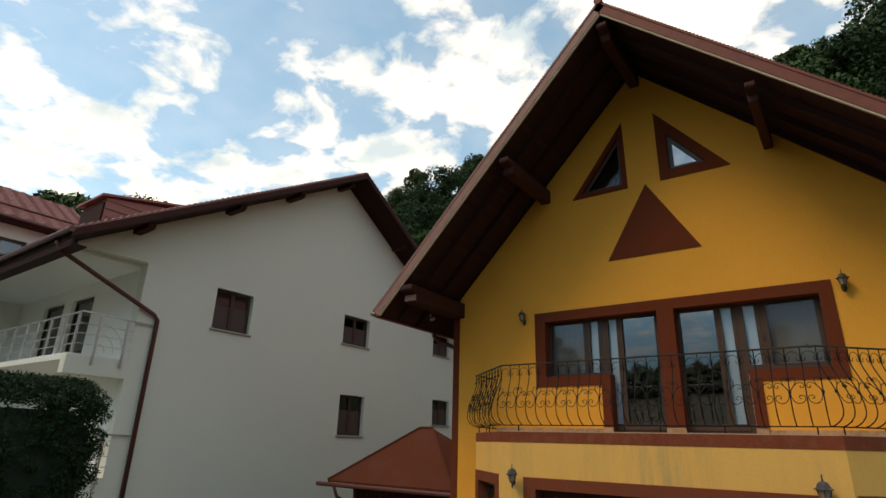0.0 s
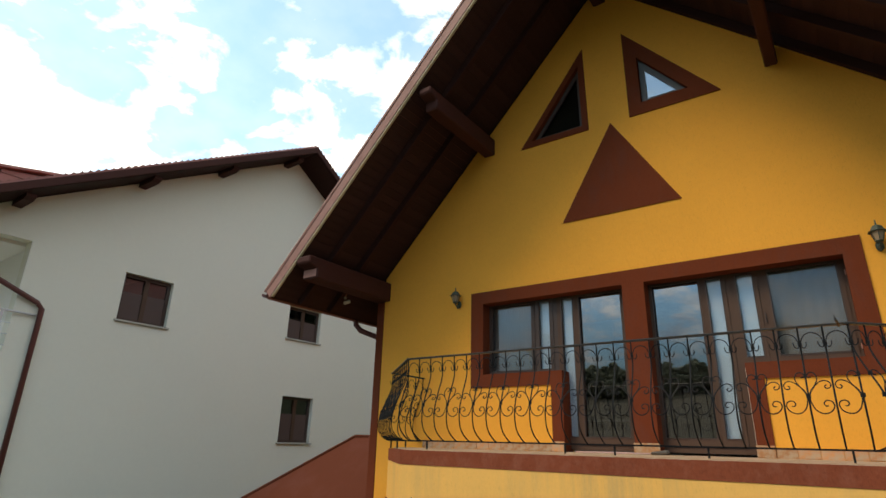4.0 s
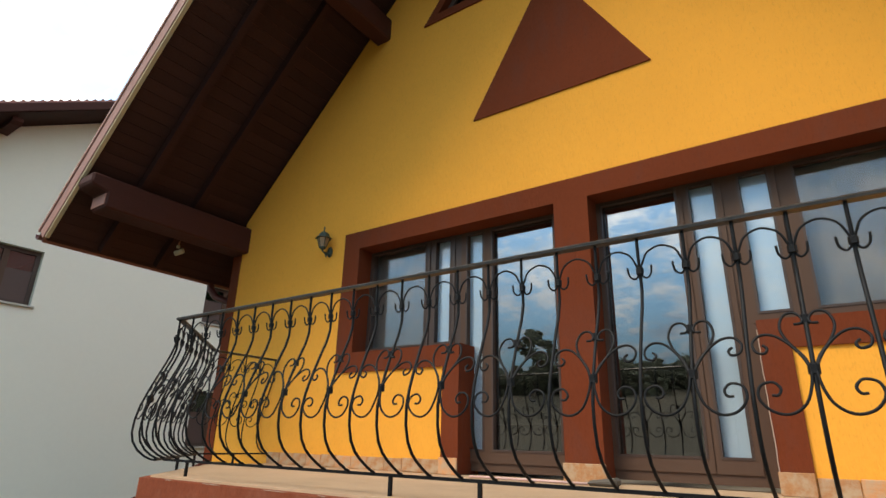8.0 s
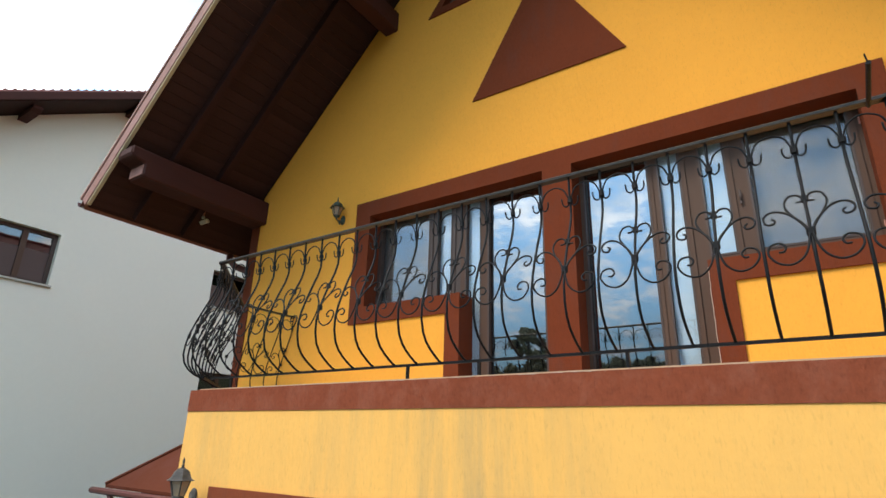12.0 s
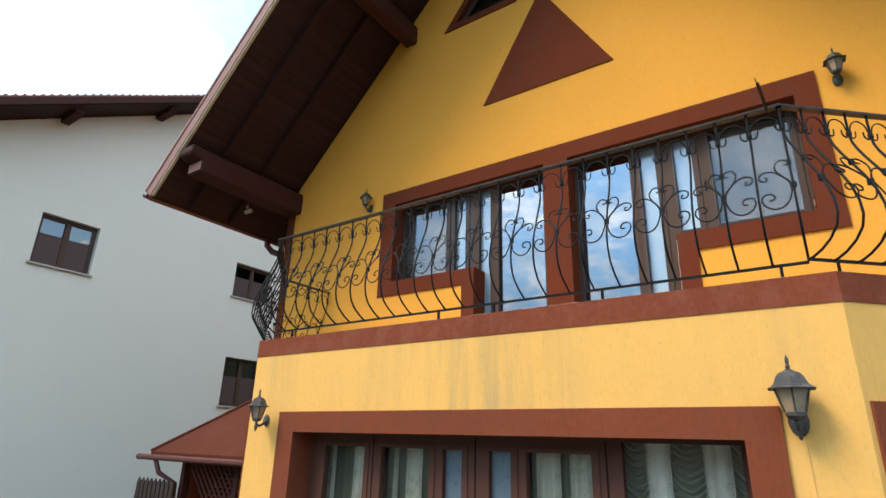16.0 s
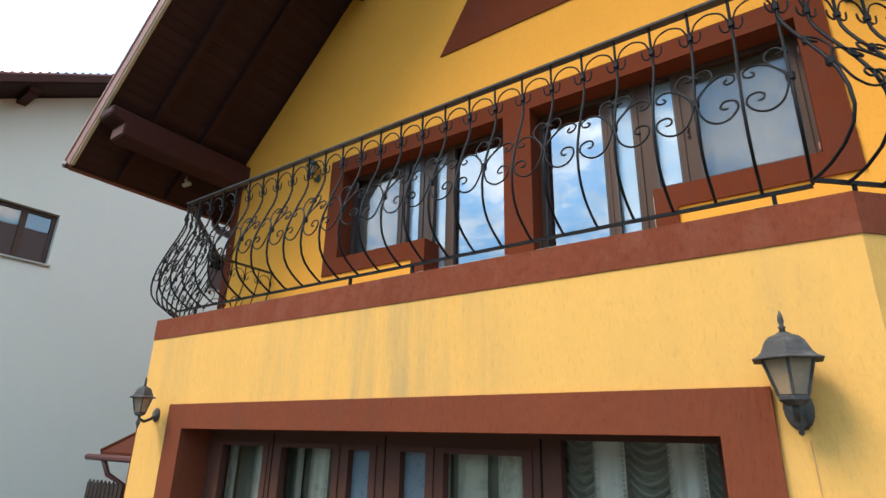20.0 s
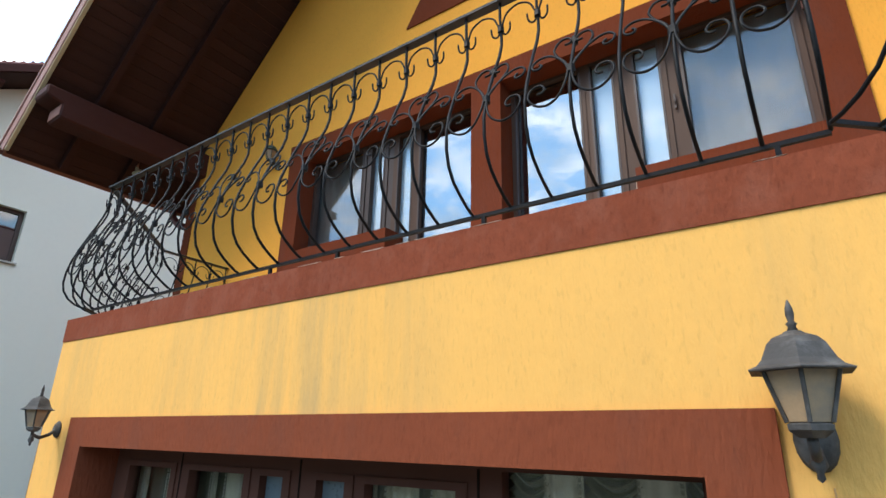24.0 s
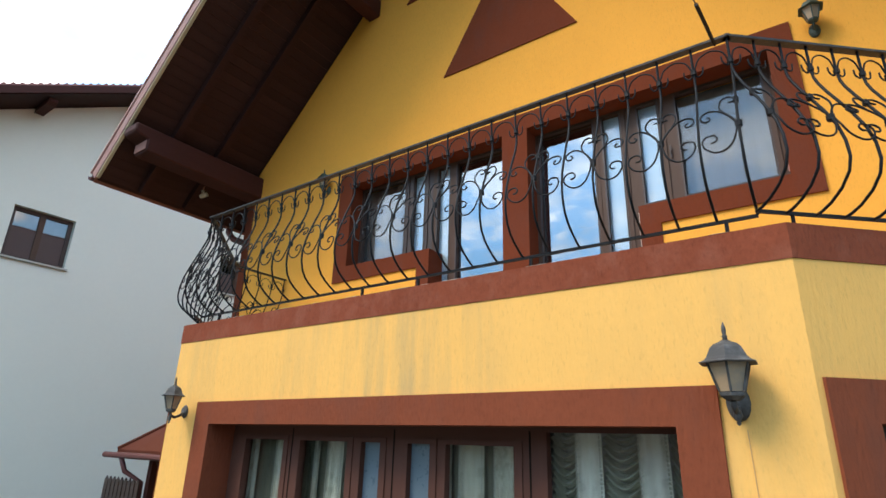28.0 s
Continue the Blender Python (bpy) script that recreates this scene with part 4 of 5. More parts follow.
# ---- wall lanterns ----
def lantern(name, k, metal, label, group, out=(0, -0.115), plate_up=0.0, wide=1.0):
    """A wall lantern with a plate at the origin; its arm reaches out and the light stands on it. k: scale."""
    t = thing(name, (0, 0, 0), label, "wall lamp", group)
    S = lambda *v: Vector(v) * k
    c = Vector((out[0], out[1], 0))
    turn = 0.60
    bm = lathe([(0.0, 0.0), (0.062, 0.0), (0.068, 0.010), (0.056, 0.024), (0.036, 0.040), (0.0, 0.046)], 16, (0, 0, 0))
    bmesh.ops.rotate(bm, verts=bm.verts, matrix=Matrix.Rotation(radians(90), 3, "X"))
    bmesh.ops.scale(bm, verts=bm.verts, vec=(k * 0.85, k, k * (1.35 if plate_up == 0 else 1.1)))
    bmesh.ops.translate(bm, verts=bm.verts, vec=(0, 0, (-0.004 if plate_up == 0 else -0.02) * k + plate_up))
    part("wall_plate", bm, metal, t, smooth=True)
    part("finial", lathe([(0.0, -0.118 * k), (0.011 * k, -0.108 * k), (0.009 * k, -0.092 * k), (0.024 * k, -0.072 * k), (0.014 * k, -0.03 * k), (0.0, -0.02 * k)], 8, c * 0.5 if plate_up == 0 else c), metal, t, smooth=True)
    arm = [Vector((0, -0.02 * k, -0.02 * k + plate_up)), c * 0.35 + Vector((0, 0, -0.04 * k + plate_up * 0.4)), c * 0.7 + S(0, 0, -0.05), c + S(0, 0, -0.025), c + S(0, 0, 0.01)]
    part("arm", tube(arm, 0.015 * k, 8), metal, t, smooth=True)
    part("base_cup", lathe([(0.0, 0.0), (0.035 * k, 0.0), (0.058 * k * wide, 0.02 * k), (0.060 * k * wide, 0.035 * k), (0.052 * k * wide, 0.04 * k)], 6, c, turn=turn), metal, t)
    z0, z1, r0, r1 = 0.042 * k, 0.188 * k, 0.055 * k * wide, 0.098 * k * wide
    for i in range(6):
        a0, a1 = 2 * math.pi * i / 6 + turn, 2 * math.pi * (i + 1) / 6 + turn
        q = lambda r, a, z: c + Vector((r * math.cos(a), r * math.sin(a), z))
        bm = prism([q(r0, a0, z0), q(r0, a1, z0), q(r1, a1, z1), q(r1, a0, z1)], -Vector((math.cos((a0 + a1) / 2), math.sin((a0 + a1) / 2), 0)) * 0.004 * k)
        part("pane", bm, LAMP_GLASS, t, "amber frosted glass pane")
        part("glazing_bar", tube([q(r0 + 0.003, a0, z0), q(r1 + 0.003, a0, z1)], 0.0065 * k, 5), metal, t)
    bm = lathe([(0.137 * k * wide, 0.178 * k), (0.138 * k * wide, 0.182 * k), (0.114 * k * wide, 0.193 * k), (0.099 * k * wide, 0.210 * k), (0.089 * k * wide, 0.232 * k), (0.078 * k * wide, 0.256 * k), (0.060 * k * wide, 0.275 * k), (0.035 * k, 0.287 * k), (0.022 * k, 0.296 * k), (0.0, 0.297 * k)], 6, c, turn=turn)
    part("hood", bm, metal, t, "hexagonal cast hood")
    part("spike", lathe([(0.016 * k, 0.294 * k), (0.010 * k, 0.310 * k), (0.016 * k, 0.318 * k), (0.008 * k, 0.326 * k), (0.012 * k, 0.345 * k), (0.010 * k, 0.365 * k), (0.002 * k, 0.39 * k)], 8, c), metal, t, smooth=True)
    return t


low = lantern("wall_lantern", 0.79, LAMP_METAL, "weathered grey cast metal wall lantern with amber glass", "lanterns on the bay", wide=1.07)
low.location = (0.004, 8.20, 2.465)
far = lantern("wall_lantern", 0.70, LAMP_METAL, "weathered grey cast metal wall lantern with its arm swung aside", "lanterns on the bay", out=(0.07, -0.165), plate_up=0.03)
far.location = (-4.05, 8.20, 2.447)
top = lantern("wall_lantern", 0.68, LAMP_GREEN, "dark green cast metal wall lantern by balcony window", "lanterns on the gable")
top.location = (-4.785, 10.10, 5.385)
copy_thing(top, pose(0.625, 10.10, 5.375))

# thin tube standing in for the rust stain that runs down below the lantern
tagged(part("lamp_cable", tube([(0.022, 8.1985, 2.36), (0.03, 8.1985, 2.0), (0.05, 8.1985, 1.2), (0.055, 8.1985, 0.3)], 0.0022, 5), STAIN_LINE), "thin brown stain line running down below the lantern", "cable")

# small floodlight under the eaves
fl = thing("floodlight", (-6.72, 9.44, 5.72), "small cream floodlight under the eaves", "floodlight")
part("bracket", tube([(-6.72, 9.44, 5.78), (-6.72, 9.44, 5.62)], 0.012, 6), BEAM_END, fl)
fb = box(-0.055, 0.055, -0.035, 0.035, -0.03, 0.03, 0.012)
bmesh.ops.rotate(fb, verts=fb.verts, matrix=Matrix.Rotation(radians(35), 3, "X") @ Matrix.Rotation(radians(30), 3, "Z"))
bmesh.ops.translate(fb, verts=fb.verts, vec=(-6.66, 9.43, 5.52))
part("housing", fb, CREAM, fl)
part("joint", lathe([(0.0, -0.02), (0.022, -0.015), (0.022, 0.015), (0.0, 0.02)], 8, (-6.72, 9.44, 5.60)), CREAM, fl)

# iron arm that sticks out from the handrail
hk = tube([(0.118, 8.29, 4.236), (0.112, 8.10, 4.232), (0.106, 7.93, 4.224)], 0.009, 6)
tube([(0.106, 7.934, 4.224), (0.101, 7.925, 4.243), (0.098, 7.918, 4.256)], 0.003, 5, hk)
tagged(part("bracket", hk, IRON), "short black iron arm fixed to the handrail", "bracket")


# ---- neighbouring grey house ----
GX = -15.1
grey = thing("grey_house", (-20, 14, 0), "large grey rendered house with red-brown roof and balconies", "house")
GR, GRZ, GS, GS2 = 14.45, 13.22, 0.583, 0.63


def groof(y, d=0.0):
    return GRZ - (GS * (GR - y) if y < GR else GS2 * (y - GR)) - d


def make_grey():
    side = lambda u, v, w: (GX - w, u, v)
    wins = [(9.43, 10.77, 6.12, 7.40), (14.93, 16.36, 6.52, 7.64), (15.04, 16.36, 3.18, 4.63), (20.7, 22.0, 6.88, 7.84), (20.8, 22.1, 3.78, 4.88)]
    outer = [(7.2, 0), (24, 0), (24, groof(24, 0.25)), (GR, groof(GR, 0.25)), (5.35, groof(5.35, 0.25)), (5.35, 7.58), (7.2, 7.58)]
    part("gable_wall", plate(outer, [rect(*w) for w in wins], side, 0.35), GREY_WALL, grey)
    part("front_wall", plate(rect(-29, GX - 0.35, 0, 7.9), [rect(-19.95, -18.4, 4.9, 7.1), rect(-22.2, -20.6, 4.9, 7.1), rect(-19.95, -18.4, 2.0, 4.2)], facing(7.32), 0.3), WHITE_WALL, grey, "white rendered front wall behind the balconies")
    part("back_wall", box(-29, GX - 0.35, 23.7, 24, 0, 6.9), GREY_WALL, grey)
    part("far_wall", plate([(7.7, 0), (23.6, 0), (23.6, 6.9), (GR, groof(GR, 0.4)), (7.7, groof(7.7, 0.4))], [], lambda u, v, w: (-29 - w, u, v), 0.3), GREY_WALL, grey)
    part("inner_floor", box(-28.9, GX - 0.4, 7.7, 23.6, 4.9, 5.1), ROOM, grey)
    part("inner_wall", box(-28.9, GX - 0.4, 12.9, 13.1, 0, 9.0), ROOM, grey)
    part("inner_wall", box(-18.2, -18.0, 13.2, 23.6, 0, 8.0), ROOM, grey)
    for i, (y0, y1, z0, z1) in enumerate(wins):
        fr = part("window", ring(rect(y0, y1, z0, z1), rect(y0 + 0.09, y1 - 0.09, z0 + 0.09, z1 - 0.09), lambda u, v, w: side(u, v, w + 0.14), 0.08), FRAME_DARK, grey, "dark brown framed window, blinds half lowered")
        ym = (y0 + y1) / 2
        part("mullion", box(GX - 0.235, GX - 0.125, ym - 0.06, ym + 0.06, z0 + 0.09, z1 - 0.09), FRAME, fr)
        g = part("pane", box(GX - 0.19, GX - 0.182, y0 + 0.08, y1 - 0.08, z0 + 0.08, z1 - 0.08), GLASS_NEIGHBOUR, fr)
        g.visible_shadow = False
        zb = z0 + 0.62 * (z1 - z0)
        for a, b in ((y0 + 0.09, ym - 0.05), (ym + 0.05, y1 - 0.09)):
            part("blind", box(GX - 0.175, GX - 0.165, a, b, z0 + 0.08, zb), BLIND, fr, "brown lowered blind")
        part("sill", box(GX - 0.14, GX + 0.06, y0 - 0.06, y1 + 0.06, z0 - 0.045, z0 + 0.004, 0.006), SILL, fr)
    # doors on the balconies
    for x0, x1, z0, z1 in ((-19.95, -18.4, 4.9, 7.1), (-22.2, -20.6, 4.9, 7.1), (-19.95, -18.4, 2.0, 4.2)):
        d = part("balcony_door", ring(rect(x0, x1, z0, z1), rect(x0 + 0.1, x1 - 0.1, z0 + 0.1, z1 - 0.1), facing(7.42), 0.08), FRAME_DARK, grey)
        part("pane", box(x0 + 0.09, x1 - 0.09, 7.45, 7.458, z0 + 0.09, z1 - 0.09), GLASS_NEIGHBOUR, d)
    part("balcony_soffit", box(-29, GX - 0.36, 5.2, 7.31, 7.50, 7.58), WHITE_WALL, grey, "white plastered ceiling over the balcony")
    # balconies
    for z in (4.86, 1.95):
        b = part("balcony", box(-28.5, GX - 0.304, 5.72, 7.31, z - 0.16, z, 0.01), WHITE_WALL, grey, "rendered balcony slab with steel railing")
        part("side_beam", box(GX - 0.3, GX - 0.004, 5.72, 7.31, z - 0.5, z, 0.01), GREY_WALL, b)
        for zz in (0.25, 0.5, 0.75):
            part("rail_wire", tube([(GX + 0.04, 7.2, z + zz), (GX + 0.04, 5.85, z + zz), (-28.4, 5.85, z + zz)], 0.012, 5), STEEL, b)
        part("handrail", tube([(GX + 0.06, 7.75, z + 1.0), (GX + 0.06, 5.85, z + 1.05), (-28.4, 5.85, z + 1.05)], 0.024, 8), STEEL, b)
        for y in (7.0, 6.3):
            part("post", box(GX + 0.02, GX + 0.07, y - 0.025, y + 0.025, z - 0.25, z + 1.03), STEEL, b)
        for k in range(16):
            part("post", box(GX - 0.13 - 0.85 * k, GX - 0.08 - 0.85 * k, 5.825, 5.875, z - 0.002, z + 1.03), STEEL, b)
        for k in range(3):
            r = 0.2 + 0.22 * k
            part("arc", tube([(GX + 0.04, 6.35 + r * math.cos(q), z + 0.05 + 1.2 * r * math.sin(q)) for q in [0.15 + 1.3 * i / 8 for i in range(9)]], 0.010, 5), STEEL, b)
    # roof, with brackets under the verge
    x1 = GX + 1.05
    prof = [(4.85, groof(4.85)), (GR, GRZ), (24.8, groof(24.8)), (24.8, groof(24.8, 0.22)), (GR, GRZ - 0.22), (4.85, groof(4.85, 0.22))]
    rf = part("roof", plate(prof, [], lambda u, v, w: (x1 - w, u, v), 15.2), WOOD, grey, "brown timber roof edge")
    for y0, y1 in ((4.80, GR), (GR, 24.85)):
        a, b = Vector((x1 + 0.03, y0, groof(y0) + 0.004)), Vector((x1 + 0.03, y1, groof(y1) + 0.004))
        part("roof_sheet", prism([a, b, b + Vector((-15.3, 0, 0)), a + Vector((-15.3, 0, 0))], (0, 0, 0.05)), RED_TILE, rf, "red metal roof sheets")
        bm = bmesh.new()
        nrm = (b - a).normalized()
        k = 0
        while k * 0.19 < (b - a).length - 0.1:
            p = a + nrm * (k * 0.19) + Vector((0.004, 0, 0.05))
            prism([p, p + nrm * 0.11, p + nrm * 0.055 + Vector((0, 0, 0.045))], Vector((-0.5, 0, 0)), bm)
            k += 1
        part("sheet_edge", bm, METAL_ROOF, rf)
        part("verge_board", prism([a + Vector((0.004, 0, -0.21)), b + Vector((0.004, 0, -0.21)), b + Vector((0.004, 0, -0.004)), a + Vector((0.004, 0, -0.004))], (0.03, 0, 0)), BEAM, rf)
    for y in (6.6, 9.25, 11.5, 13.9, 17.4):
        z = groof(y, 0.23)
        bm = prism([(GX + q, y, z + h) for q, h in ((0, 0), (0.85, 0), (0.85, -0.08), (0.72, -0.14), (0, -0.14))], (0, 0.2, 0))
        part("purlin_end", bm, BEAM, rf)
    part("gutter", tube([(x1 + 0.1, 4.76, groof(4.85) - 0.05), (-29.2, 4.76, groof(4.85) - 0.05)], 0.075, 10), PIPE, rf)
    part("fascia_board", box(-29.1, x1 - 0.02, 4.86, 4.90, groof(4.85) - 0.42, groof(4.85) - 0.23), WOOD, rf, "dark brown fascia board")
    part("eaves_soffit", box(-29.1, x1 - 0.02, 4.905, 5.2, groof(4.85) - 0.40, groof(4.85) - 0.36), WOOD, rf)
    part("downpipe", tube([(GX + 0.25, 4.80, 7.45), (GX + 0.2, 4.95, 7.25), (GX + 0.09, 7.60, 6.15), (GX + 0.09, 7.72, 6.02), (GX + 0.09, 7.72, 0)], 0.06, 10), PIPE, grey, "brown downpipe with long slanted neck", smooth=True)
    # dormer on the front slope
    dm = part("dormer", prism([(-18.2, 6.9, groof(6.9)), (-18.2, 6.9, 10.25), (-18.2, 10.4, groof(10.4) + 0.02)], (-1.7, 0, 0)), RED_TILE, grey, "red metal clad roof dormer")
    part("dormer_front", box(-19.85, -18.25, 6.84, 6.898, groof(6.9) + 0.05, 10.1), WOOD, dm)
    for k in range(5):
        z = groof(6.9) + 0.25 + 0.27 * k
        part("cladding_strip", box(-18.198, -18.17, 6.9, 6.9 + max(0.3, (10.25 - z) * 0 + 3.2 - (z - groof(6.9)) * 0.2), z, z + 0.02), METAL_ROOF, dm)
    part("dormer_roof", prism([(-18.05, 6.7, 10.24), (-18.05, 11.0, 11.15), (-18.05, 11.0, 11.22), (-18.05, 6.7, 10.31)], (-2.0, 0, 0)), RED_TILE, dm)


BLIND = mat("brown_blind", (0.085, 0.050, 0.042), 0.7, 0.15, 6, stretch=(1, 1, 12))
make_grey()


# ---- third house ----
def make_far_house():
    h = thing("white_house", (-28, 4, 0), "white house with red metal tile roof further off", "house")
    part("wall", plate(rect(-6, 8.6, 0, 10.6), [rect(6.0, 6.9, 8.4, 9.9)], lambda u, v, w: (-24.6 - w, u, v), 0.3), WHITE_WALL, h)
    part("gable", plate([(-24.9, 0), (-31, 0), (-31, 10.6), (-28, 12.7), (-24.9, 10.6)], [], facing(8.3), 0.3), WHITE_WALL, h)
    w = part("window", ring(rect(6.0, 6.9, 8.4, 9.9), rect(6.1, 6.8, 8.5, 9.8), lambda u, v, q: (-24.7 - q, u, v), 0.08), FRAME_DARK, h)
    part("pane", box(-24.75, -24.742, 6.09, 6.81, 8.49, 9.81), GLASS_NEIGHBOUR, w)
    # stepped and waved metal tiles
    bm = bmesh.new()
    nx, ny = 22, 120
    g = []
    for i in range(nx + 1):
        for lip in (0, 1):
            x = -24.0 - 4.0 * i / nx
            z = 10.62 + 2.35 * i / nx + (0.035 if lip else 0.0)
            g.append([bm.verts.new((x - 0.001 * lip, -7 + 16.2 * j / ny, z + 0.025 * math.sin(2 * math.pi * j / 4))) for j in range(ny + 1)])
    for r, s in zip(g, g[1:]):
        for j in range(ny):
            bm.faces.new((r[j], r[j + 1], s[j + 1], s[j]))
    part("roof", bm, RED_TILE, h, "red metal tile roof")
    part("roof_back", prism([(-28, -7, 12.95), (-28, 8.8, 12.95), (-32, 8.8, 10.6), (-32, -7, 10.6)], (0, 0, 0.05)), RED_TILE, h)
    part("eaves", box(-24.6, -23.98, -7, 9.2, 10.42, 10.58), WOOD, h)
    part("gutter", tube([(-23.93, -7, 10.52), (-23.93, 9.2, 10.52)], 0.07, 8), PIPE, h)
    part("snow_guard", tube([(-24.95, -7, 11.28), (-24.95, 9.1, 11.28)], 0.045, 6), PIPE, h, "dark red snow guard bar")


make_far_house()


# ---- annex between the houses ----
def make_annex():
    a = thing("garden_annex", (-9, 13, 0), "low annex with hipped brown sheet roof and lattice walls", "annex")
    x0, x1, xr, y0, y1, ze, zr = -11.25, -7.2, -9.1, 11.15, 14.55, 2.0, 3.38
    ym, d = (y0 + y1) / 2, (y1 - y0) / 2
    bm = bmesh.new()
    V = [bm.verts.new(p) for p in ((x0, y0, ze), (x1, y0, ze), (x1, y1, ze), (x0, y1, ze), (x0 + d, ym, zr), (xr, ym, zr), (x0, y0, ze - 0.05), (x1, y0, ze - 0.05), (x1, y1, ze - 0.05), (x0, y1, ze - 0.05))]
    for f in ((0, 1, 5, 4), (1, 2, 5), (2, 3, 4, 5), (3, 0, 4), (0, 6, 7, 1), (1, 7, 8, 2), (2, 8, 9, 3), (3, 9, 6, 0), (6, 9, 8, 7)):
        bm.faces.new([V[i] for i in f])
    rf = part("roof", bm, ANNEX_ROOF, a, "hipped brown sheet roof")
    part("hip_cap", tube([(x0, y0, ze + 0.01), (x0 + d, ym, zr + 0.01)], 0.035, 6), ANNEX_ROOF, rf)
    part("hip_cap", tube([(x0, y1, ze + 0.01), (x0 + d, ym, zr + 0.01)], 0.035, 6), ANNEX_ROOF, rf)
    part("ridge_cap", tube([(x0 + d, ym, zr + 0.01), (xr, ym, zr + 0.01)], 0.035, 6), ANNEX_ROOF, rf)
    part("hip_cap", tube([(x1, y0, ze + 0.01), (xr, ym, zr + 0.01)], 0.03, 6), ANNEX_ROOF, rf)
    part("gutter", tube([(x0 - 0.32, y0 - 0.07, ze - 0.10), (x1, y0 - 0.07, ze - 0.10)], 0.055, 8), PIPE, rf, "brown gutter")
    part("downpipe", tube([(x0 + 0.30, y0 - 0.05, ze - 0.14), (x0 + 0.32, y0 + 0.05, ze - 0.38), (x0 + 0.60, y0 + 0.25, ze - 0.56), (x0 + 0.62, y0 + 0.27, 0)], 0.045, 8), PIPE, a, smooth=True)
    for x in (x0 + 0.72, x0 + 2.4, x1 - 0.15):
        part("post", box(x - 0.06, x + 0.06, y0 + 0.30, y0 + 0.42, 0, ze - 0.05, 0.008), BEAM, a)
    part("back_wall", box(x0 + 0.7, x1, y1 - 0.4, y1 - 0.2, 0, ze - 0.06), BROWN, a)
    part("side_wall", box(x0 + 0.68, x0 + 0.78, y0 + 0.45, y1 - 0.42, 0, ze - 0.06), BROWN, a)
    # lattice in front: slats both ways
    for s in (-1, 1):
        me = None
        for k in range(26):
            xs = x0 + 0.8 + 0.15 * k
            if xs + 1.4 > x1 - 0.1 and s > 0 or xs + 1.4 > x1 - 0.1:
                continue
            p = Vector((xs if s > 0 else xs + 1.4, y0 + 0.33 + 0.012 * s, 0.5))
            q = Vector((xs + 1.4 if s > 0 else xs, y0 + 0.33 + 0.012 * s, 1.9))
            if me is None:
                e = (q - p).normalized().cross(Vector((0, 1, 0))) * 0.022
                me = part("lattice_slat", prism([p - e, p + e, q + e, q - e], (0, 0.01, 0)), BEAM, a)
                first = p
            else:
                piece("lattice_slat", me.data, a, p - first)
    # dark paling fence beside it
    f = thing("paling_fence", (-12.2, 11.6, 0), "dark wooden paling fence beside the annex", "fence")
    pal = None
    for k in range(9):
        if pal is None:
            pal = part("pale", prism([(-11.55, 11.3, 0), (-11.43, 11.3, 0), (-11.43, 11.3, 1.43), (-11.49, 11.3, 1.50), (-11.55, 11.3, 1.43)], (0, 0.025, 0)), FRAME_DARK, f)
        else:
            piece("pale", pal.data, f, (-0.15 * k + 0.9 if k > 6 else 0.15 * k, 0, 0))
    part("fence_rail", box(-11.6, -10.3, 11.326, 11.36, 1.1, 1.18), FRAME_DARK, f)


make_annex()


# ---- trees ----
def leaf_cloud(centres, n, size, seed, flat=0.5):
    """Many small leaf blades round clump centres (x, y, z, r), out of one list of points."""
    rng = np.random.default_rng(seed)
    c = np.array(centres)
    pick = rng.integers(0, len(c), n)
    v = rng.normal(size=(n, 3))
    v /= np.linalg.norm(v, axis=1)[:, None]
    rad = c[pick, 3] * (0.55 + 0.5 * rng.random(n) ** 0.6)
    p = c[pick, :3] + v * rad[:, None] * np.array([1, 1, 0.8])
    a = rng.normal(size=(n, 3))
    a /= np.linalg.norm(a, axis=1)[:, None]
    b = np.cross(a, v + 0.3 * rng.normal(size=(n, 3)))
    b /= np.linalg.norm(b, axis=1)[:, None] + 1e-6
    s = size * (0.6 + 0.8 * rng.random(n))[:, None]
    quad = np.stack([p - a * s, p - b * s * flat, p + a * s, p + b * s * flat], axis=1).reshape(-1, 3)
    faces = np.arange(4 * n).reshape(-1, 4)
    return quad.tolist(), faces.tolist()


def tree(name, h, spread, seed, leaf, label, group, n=5200, size=0.22, conifer=False):
    rng = random.Random(seed)
    t = thing(name, (0, 0, 0), label, "tree", group)
    bm = tube([(0, 0, -1.0), (0.05, 0.02, h * 0.25), (0.12 * rng.uniform(-1, 1), 0.1, h * 0.55), (0, 0, h * 0.9)], 0.035 * h * 0.6, 7, taper=0.02)
    cs = []
    for k in range(26):
        zz = h * (0.28 + 0.68 * (k + rng.random()) / 26)
        w = spread * (math.sin(math.pi * min(1.0, 0.12 + 0.9 * (zz / h - 0.22) / 0.78)) ** 0.7 if not conifer else (1.08 - zz / h))
        an = rng.uniform(0, 2 * math.pi)
        q = w * rng.uniform(0.35, 1.0)
        e = (q * math.cos(an), q * math.sin(an), zz)
        cs.append((*e, spread * rng.uniform(0.22, 0.42)))
        if k % 3 == 0:
            tube([(0, 0, zz * 0.8), (e[0] * 0.5, e[1] * 0.5, zz * 0.92), e], 0.05, 4, bm, taper=0.015)
    part("trunk", bm, BARK, t)
    vs, fs = leaf_cloud(cs, n, size, seed)
    me = bpy.data.meshes.new("crown")
    me.from_pydata(vs, [], fs)
    me.materials.append(leaf)
    cr = new("crown", me)
    cr.parent = t
    return t


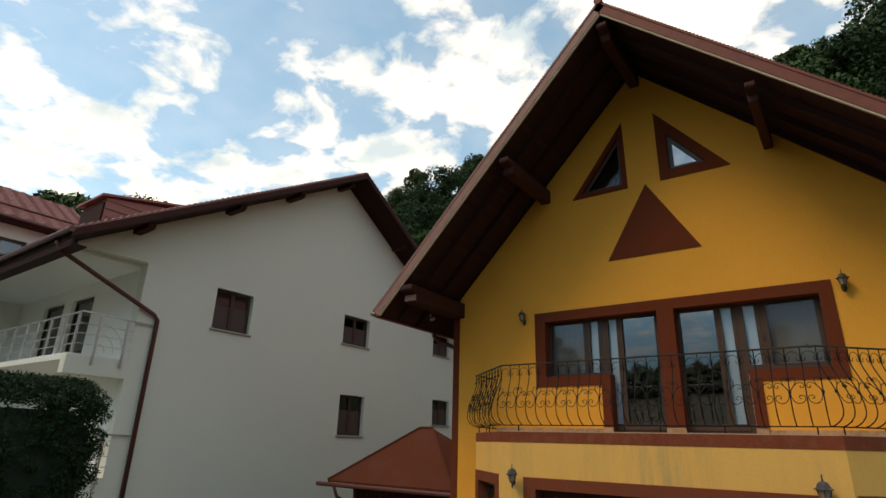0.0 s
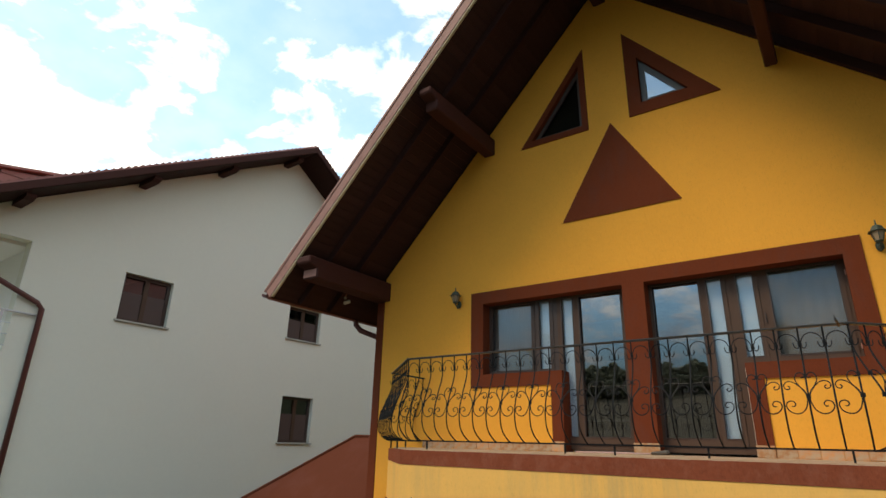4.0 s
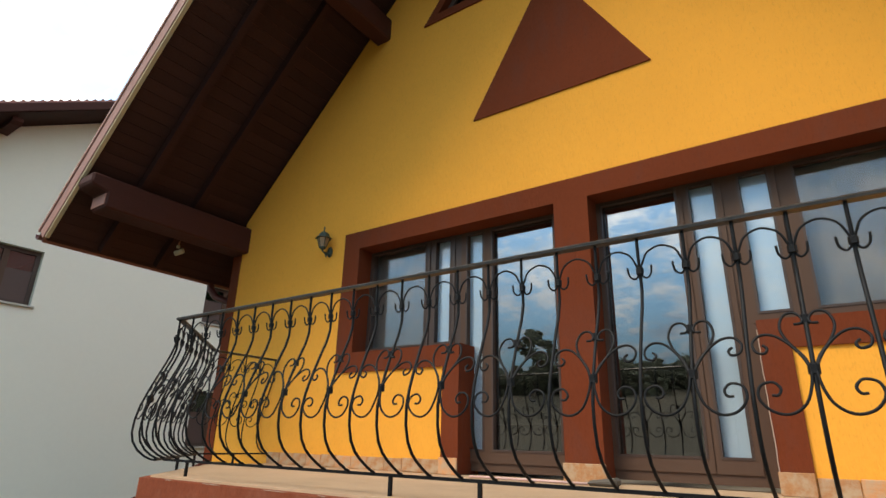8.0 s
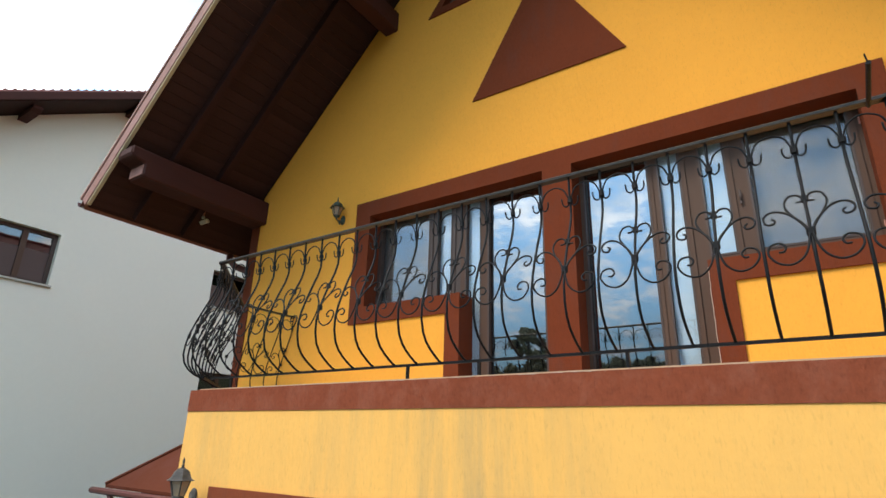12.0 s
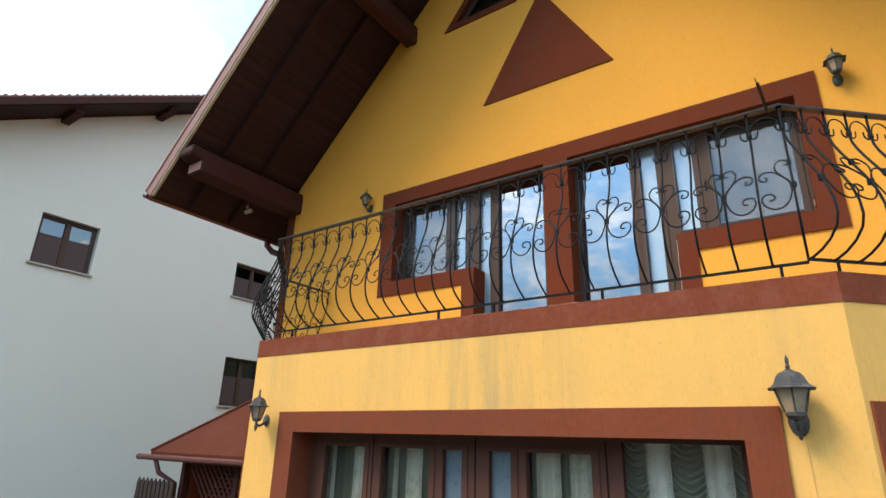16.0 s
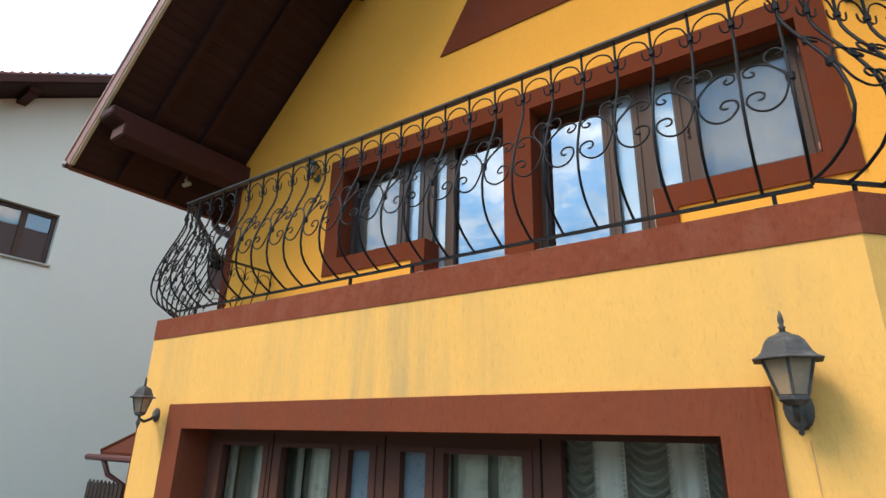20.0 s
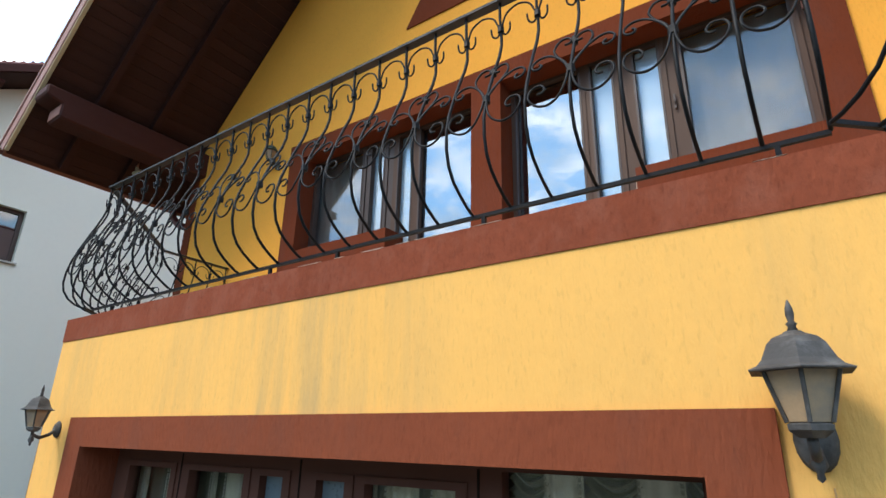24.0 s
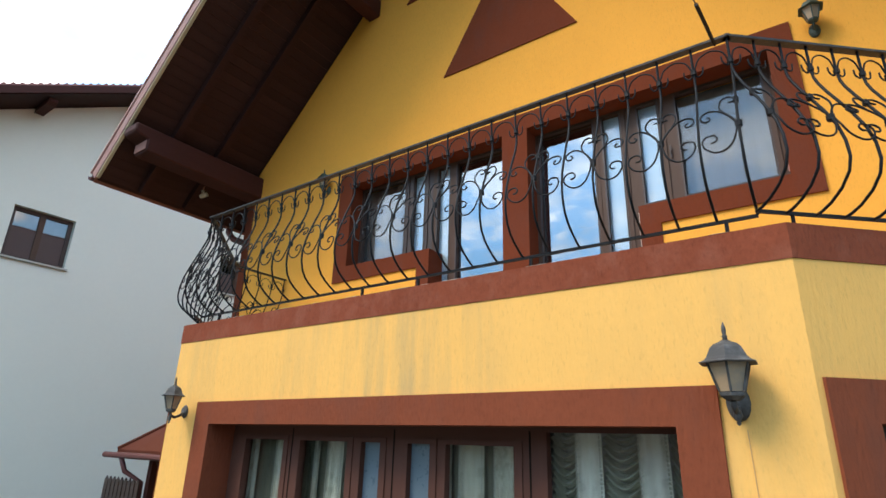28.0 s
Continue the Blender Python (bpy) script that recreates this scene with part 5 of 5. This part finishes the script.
def make_trees():
    rng = random.Random(5)
    lab = ("dark green broad leaved tree on the hillside", "tall green broad leaved tree on the hillside", "wide dark green tree on the hillside")
    size = ((11, 3.4, 1, LEAF_DARK), (13, 3.2, 2, LEAF), (12, 3.8, 3, LEAF_DARK))
    near = [tree("tree", *q, t, "hillside trees", 15000, 0.13) for q, t in zip(size, lab)]
    far = [tree("tree", *q, t, "hillside trees", 2600, 0.30) for q, t in zip(size, lab)]
    field = [tree("tree", *q, t, "trees across the field", 2600, 0.34) for q, t in zip(((11, 3.4, 1, LEAF_HAZY), (13, 3.2, 2, LEAF_HAZY), (12, 3.8, 3, LEAF_HAZY)), lab)]
    spots = []
    for row in range(6):
        for k in range(24):
            x = -75 + 4.8 * k + rng.uniform(-1.6, 1.6) + (row % 2) * 2.4
            y = 33 - 0.05 * x + 4.6 * row + rng.uniform(-1.6, 1.6)
            spots.append((x, y))
    spots += [(-42, 13.4), (-43, 17.9)]
    used = set()

    def plant(kinds, m, label="", group=""):
        pick = rng.randrange(3)
        ob = kinds[pick]
        if id(ob) in used:
            ob = copy_thing(ob, pose(0, 0, 0))
        else:
            used.add(id(ob))
        ob.matrix_basis = m
        if label:
            ob["label"], ob["group"] = label, group

    for x, y in spots:
        k = rng.uniform(0.8, 1.15)
        if y < 30:
            k = 1.52 if x > -42.5 else 1.68
        elif x > -12:
            # shorter growth towards the crest
            k = max(0.3, min(k * 1.2, (3.0 + (0.66 + 0.012 * x) * y - hill(x, y)) / 12.4))
        seen = y < 30 or -52 < x < -17 or -9 < x < 14
        plant(near if seen else far, pose(x, y, hill(x, y) - 0.3, 0, 0, rng.uniform(0, 360)) @ Matrix.Scale(k, 4))
    # a belt of trees far behind the camera, which shows in the panes
    for k in range(190):
        x, y = -85 + 0.88 * k + rng.uniform(-0.6, 0.6), -58 + rng.uniform(-4, 4)
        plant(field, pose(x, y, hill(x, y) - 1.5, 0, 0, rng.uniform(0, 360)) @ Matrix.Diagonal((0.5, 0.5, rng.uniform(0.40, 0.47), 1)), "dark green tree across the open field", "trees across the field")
    for x, w, k in ((-33.7, 0.95, 0.76), (-5.0, 0.62, 0.70), (-62, 0.7, 0.7), (31, 0.7, 0.7)):
        plant(field, pose(x, -54, hill(x, -54) - 0.5, 0, 0, rng.uniform(0, 360)) @ Matrix.Diagonal((w, w, k, 1)), "taller dark green tree across the open field", "trees across the field")


make_trees()


def make_thuja():
    rng = random.Random(9)
    t = thing("thuja_hedge", HEDGE_AT, "dense dark green clipped thuja hedge by neighbouring house", "hedge")
    bx, by = HEDGE_AT[0], HEDGE_AT[1]
    cs = []
    crest = lambda x: 3.22 + 0.52 * math.sqrt(max(0.0, 1 - ((x + 0.95) / 1.12) ** 2))
    for k in range(1000):
        # clumps over the faces of the clipped block, rounded on top
        x, y = rng.uniform(-1.9, 0.12), rng.uniform(-2.1, -0.12)
        f = k % 4
        x, y = (0.12, y) if f == 0 else (x, -0.12) if f == 1 else (x, -2.1) if f == 2 else (x, y)
        z = rng.uniform(0.2, crest(x)) if f < 3 else crest(x)
        if f == 0 and z > 2.6:
            x -= 0.25 * (z - 2.6) ** 2
        cs.append((x, y, z, rng.uniform(0.10, 0.2)))
    vs, fs = leaf_cloud(cs, 110000, 0.028, 4, 0.35)
    me = bpy.data.meshes.new("foliage")
    me.from_pydata(vs, [], fs)
    me.materials.append(THUJA)
    f = new("foliage", me)
    f.parent = t
    # filler block, near black: the shade between the sprays is put into its colour
    part("core", box(bx - 1.75, bx + 0.06, by - 2.1, by - 0.12, 0.1, 3.30, 0.3), THUJA_SHADE_CORE, t)


make_thuja()


# ---- things on the balcony floor ----
tagged(part("stick", tube([(-2.86, 9.93, 3.2155), (-2.4, 9.925, 3.217), (-1.93, 9.915, 3.2165)], 0.009, 7), STICK, smooth=True), "thin pale pink stick lying on the balcony floor", "stick")
ds = box(-1.92, -1.72, 9.86, 9.97, 3.206, 3.262, 0.018)
for v in ds.verts:
    if v.co.x < -1.86 and v.co.z > 3.24:
        v.co.z -= 0.022
tagged(part("door_stop", ds, STOP), "grey-brown wedge lying beside the balcony door", "door stop")


# ---- skirting tiles on the balcony, the many small pieces ----
def make_skirting():
    org = where(house)
    rng = random.Random(3)
    first = part("skirting_tile", box(0, 0.196, 0, 0.016, 0, 0.108, 0.004), TILE)
    first.parent = house
    first.location = Vector((-5.43, FY - 0.0165, 3.207)) - org
    for a, b in ((-5.23, -3.43), (-0.655, 1.2)):
        x = a
        while x < b:
            piece("skirting_tile", first.data, house, Vector((x, FY - 0.0165 - rng.uniform(0, 0.003), 3.207 + rng.uniform(-0.004, 0.004))) - org)
            x += 0.1985
    for a, b in ((-3.25, -3.07), (-2.165, -1.855), (-0.84, -0.66)):
        part("skirting_tile", box(a, b, FY - 0.036, FY - 0.0195, 3.207, 3.335, 0.004), TILE, house)


make_skirting()
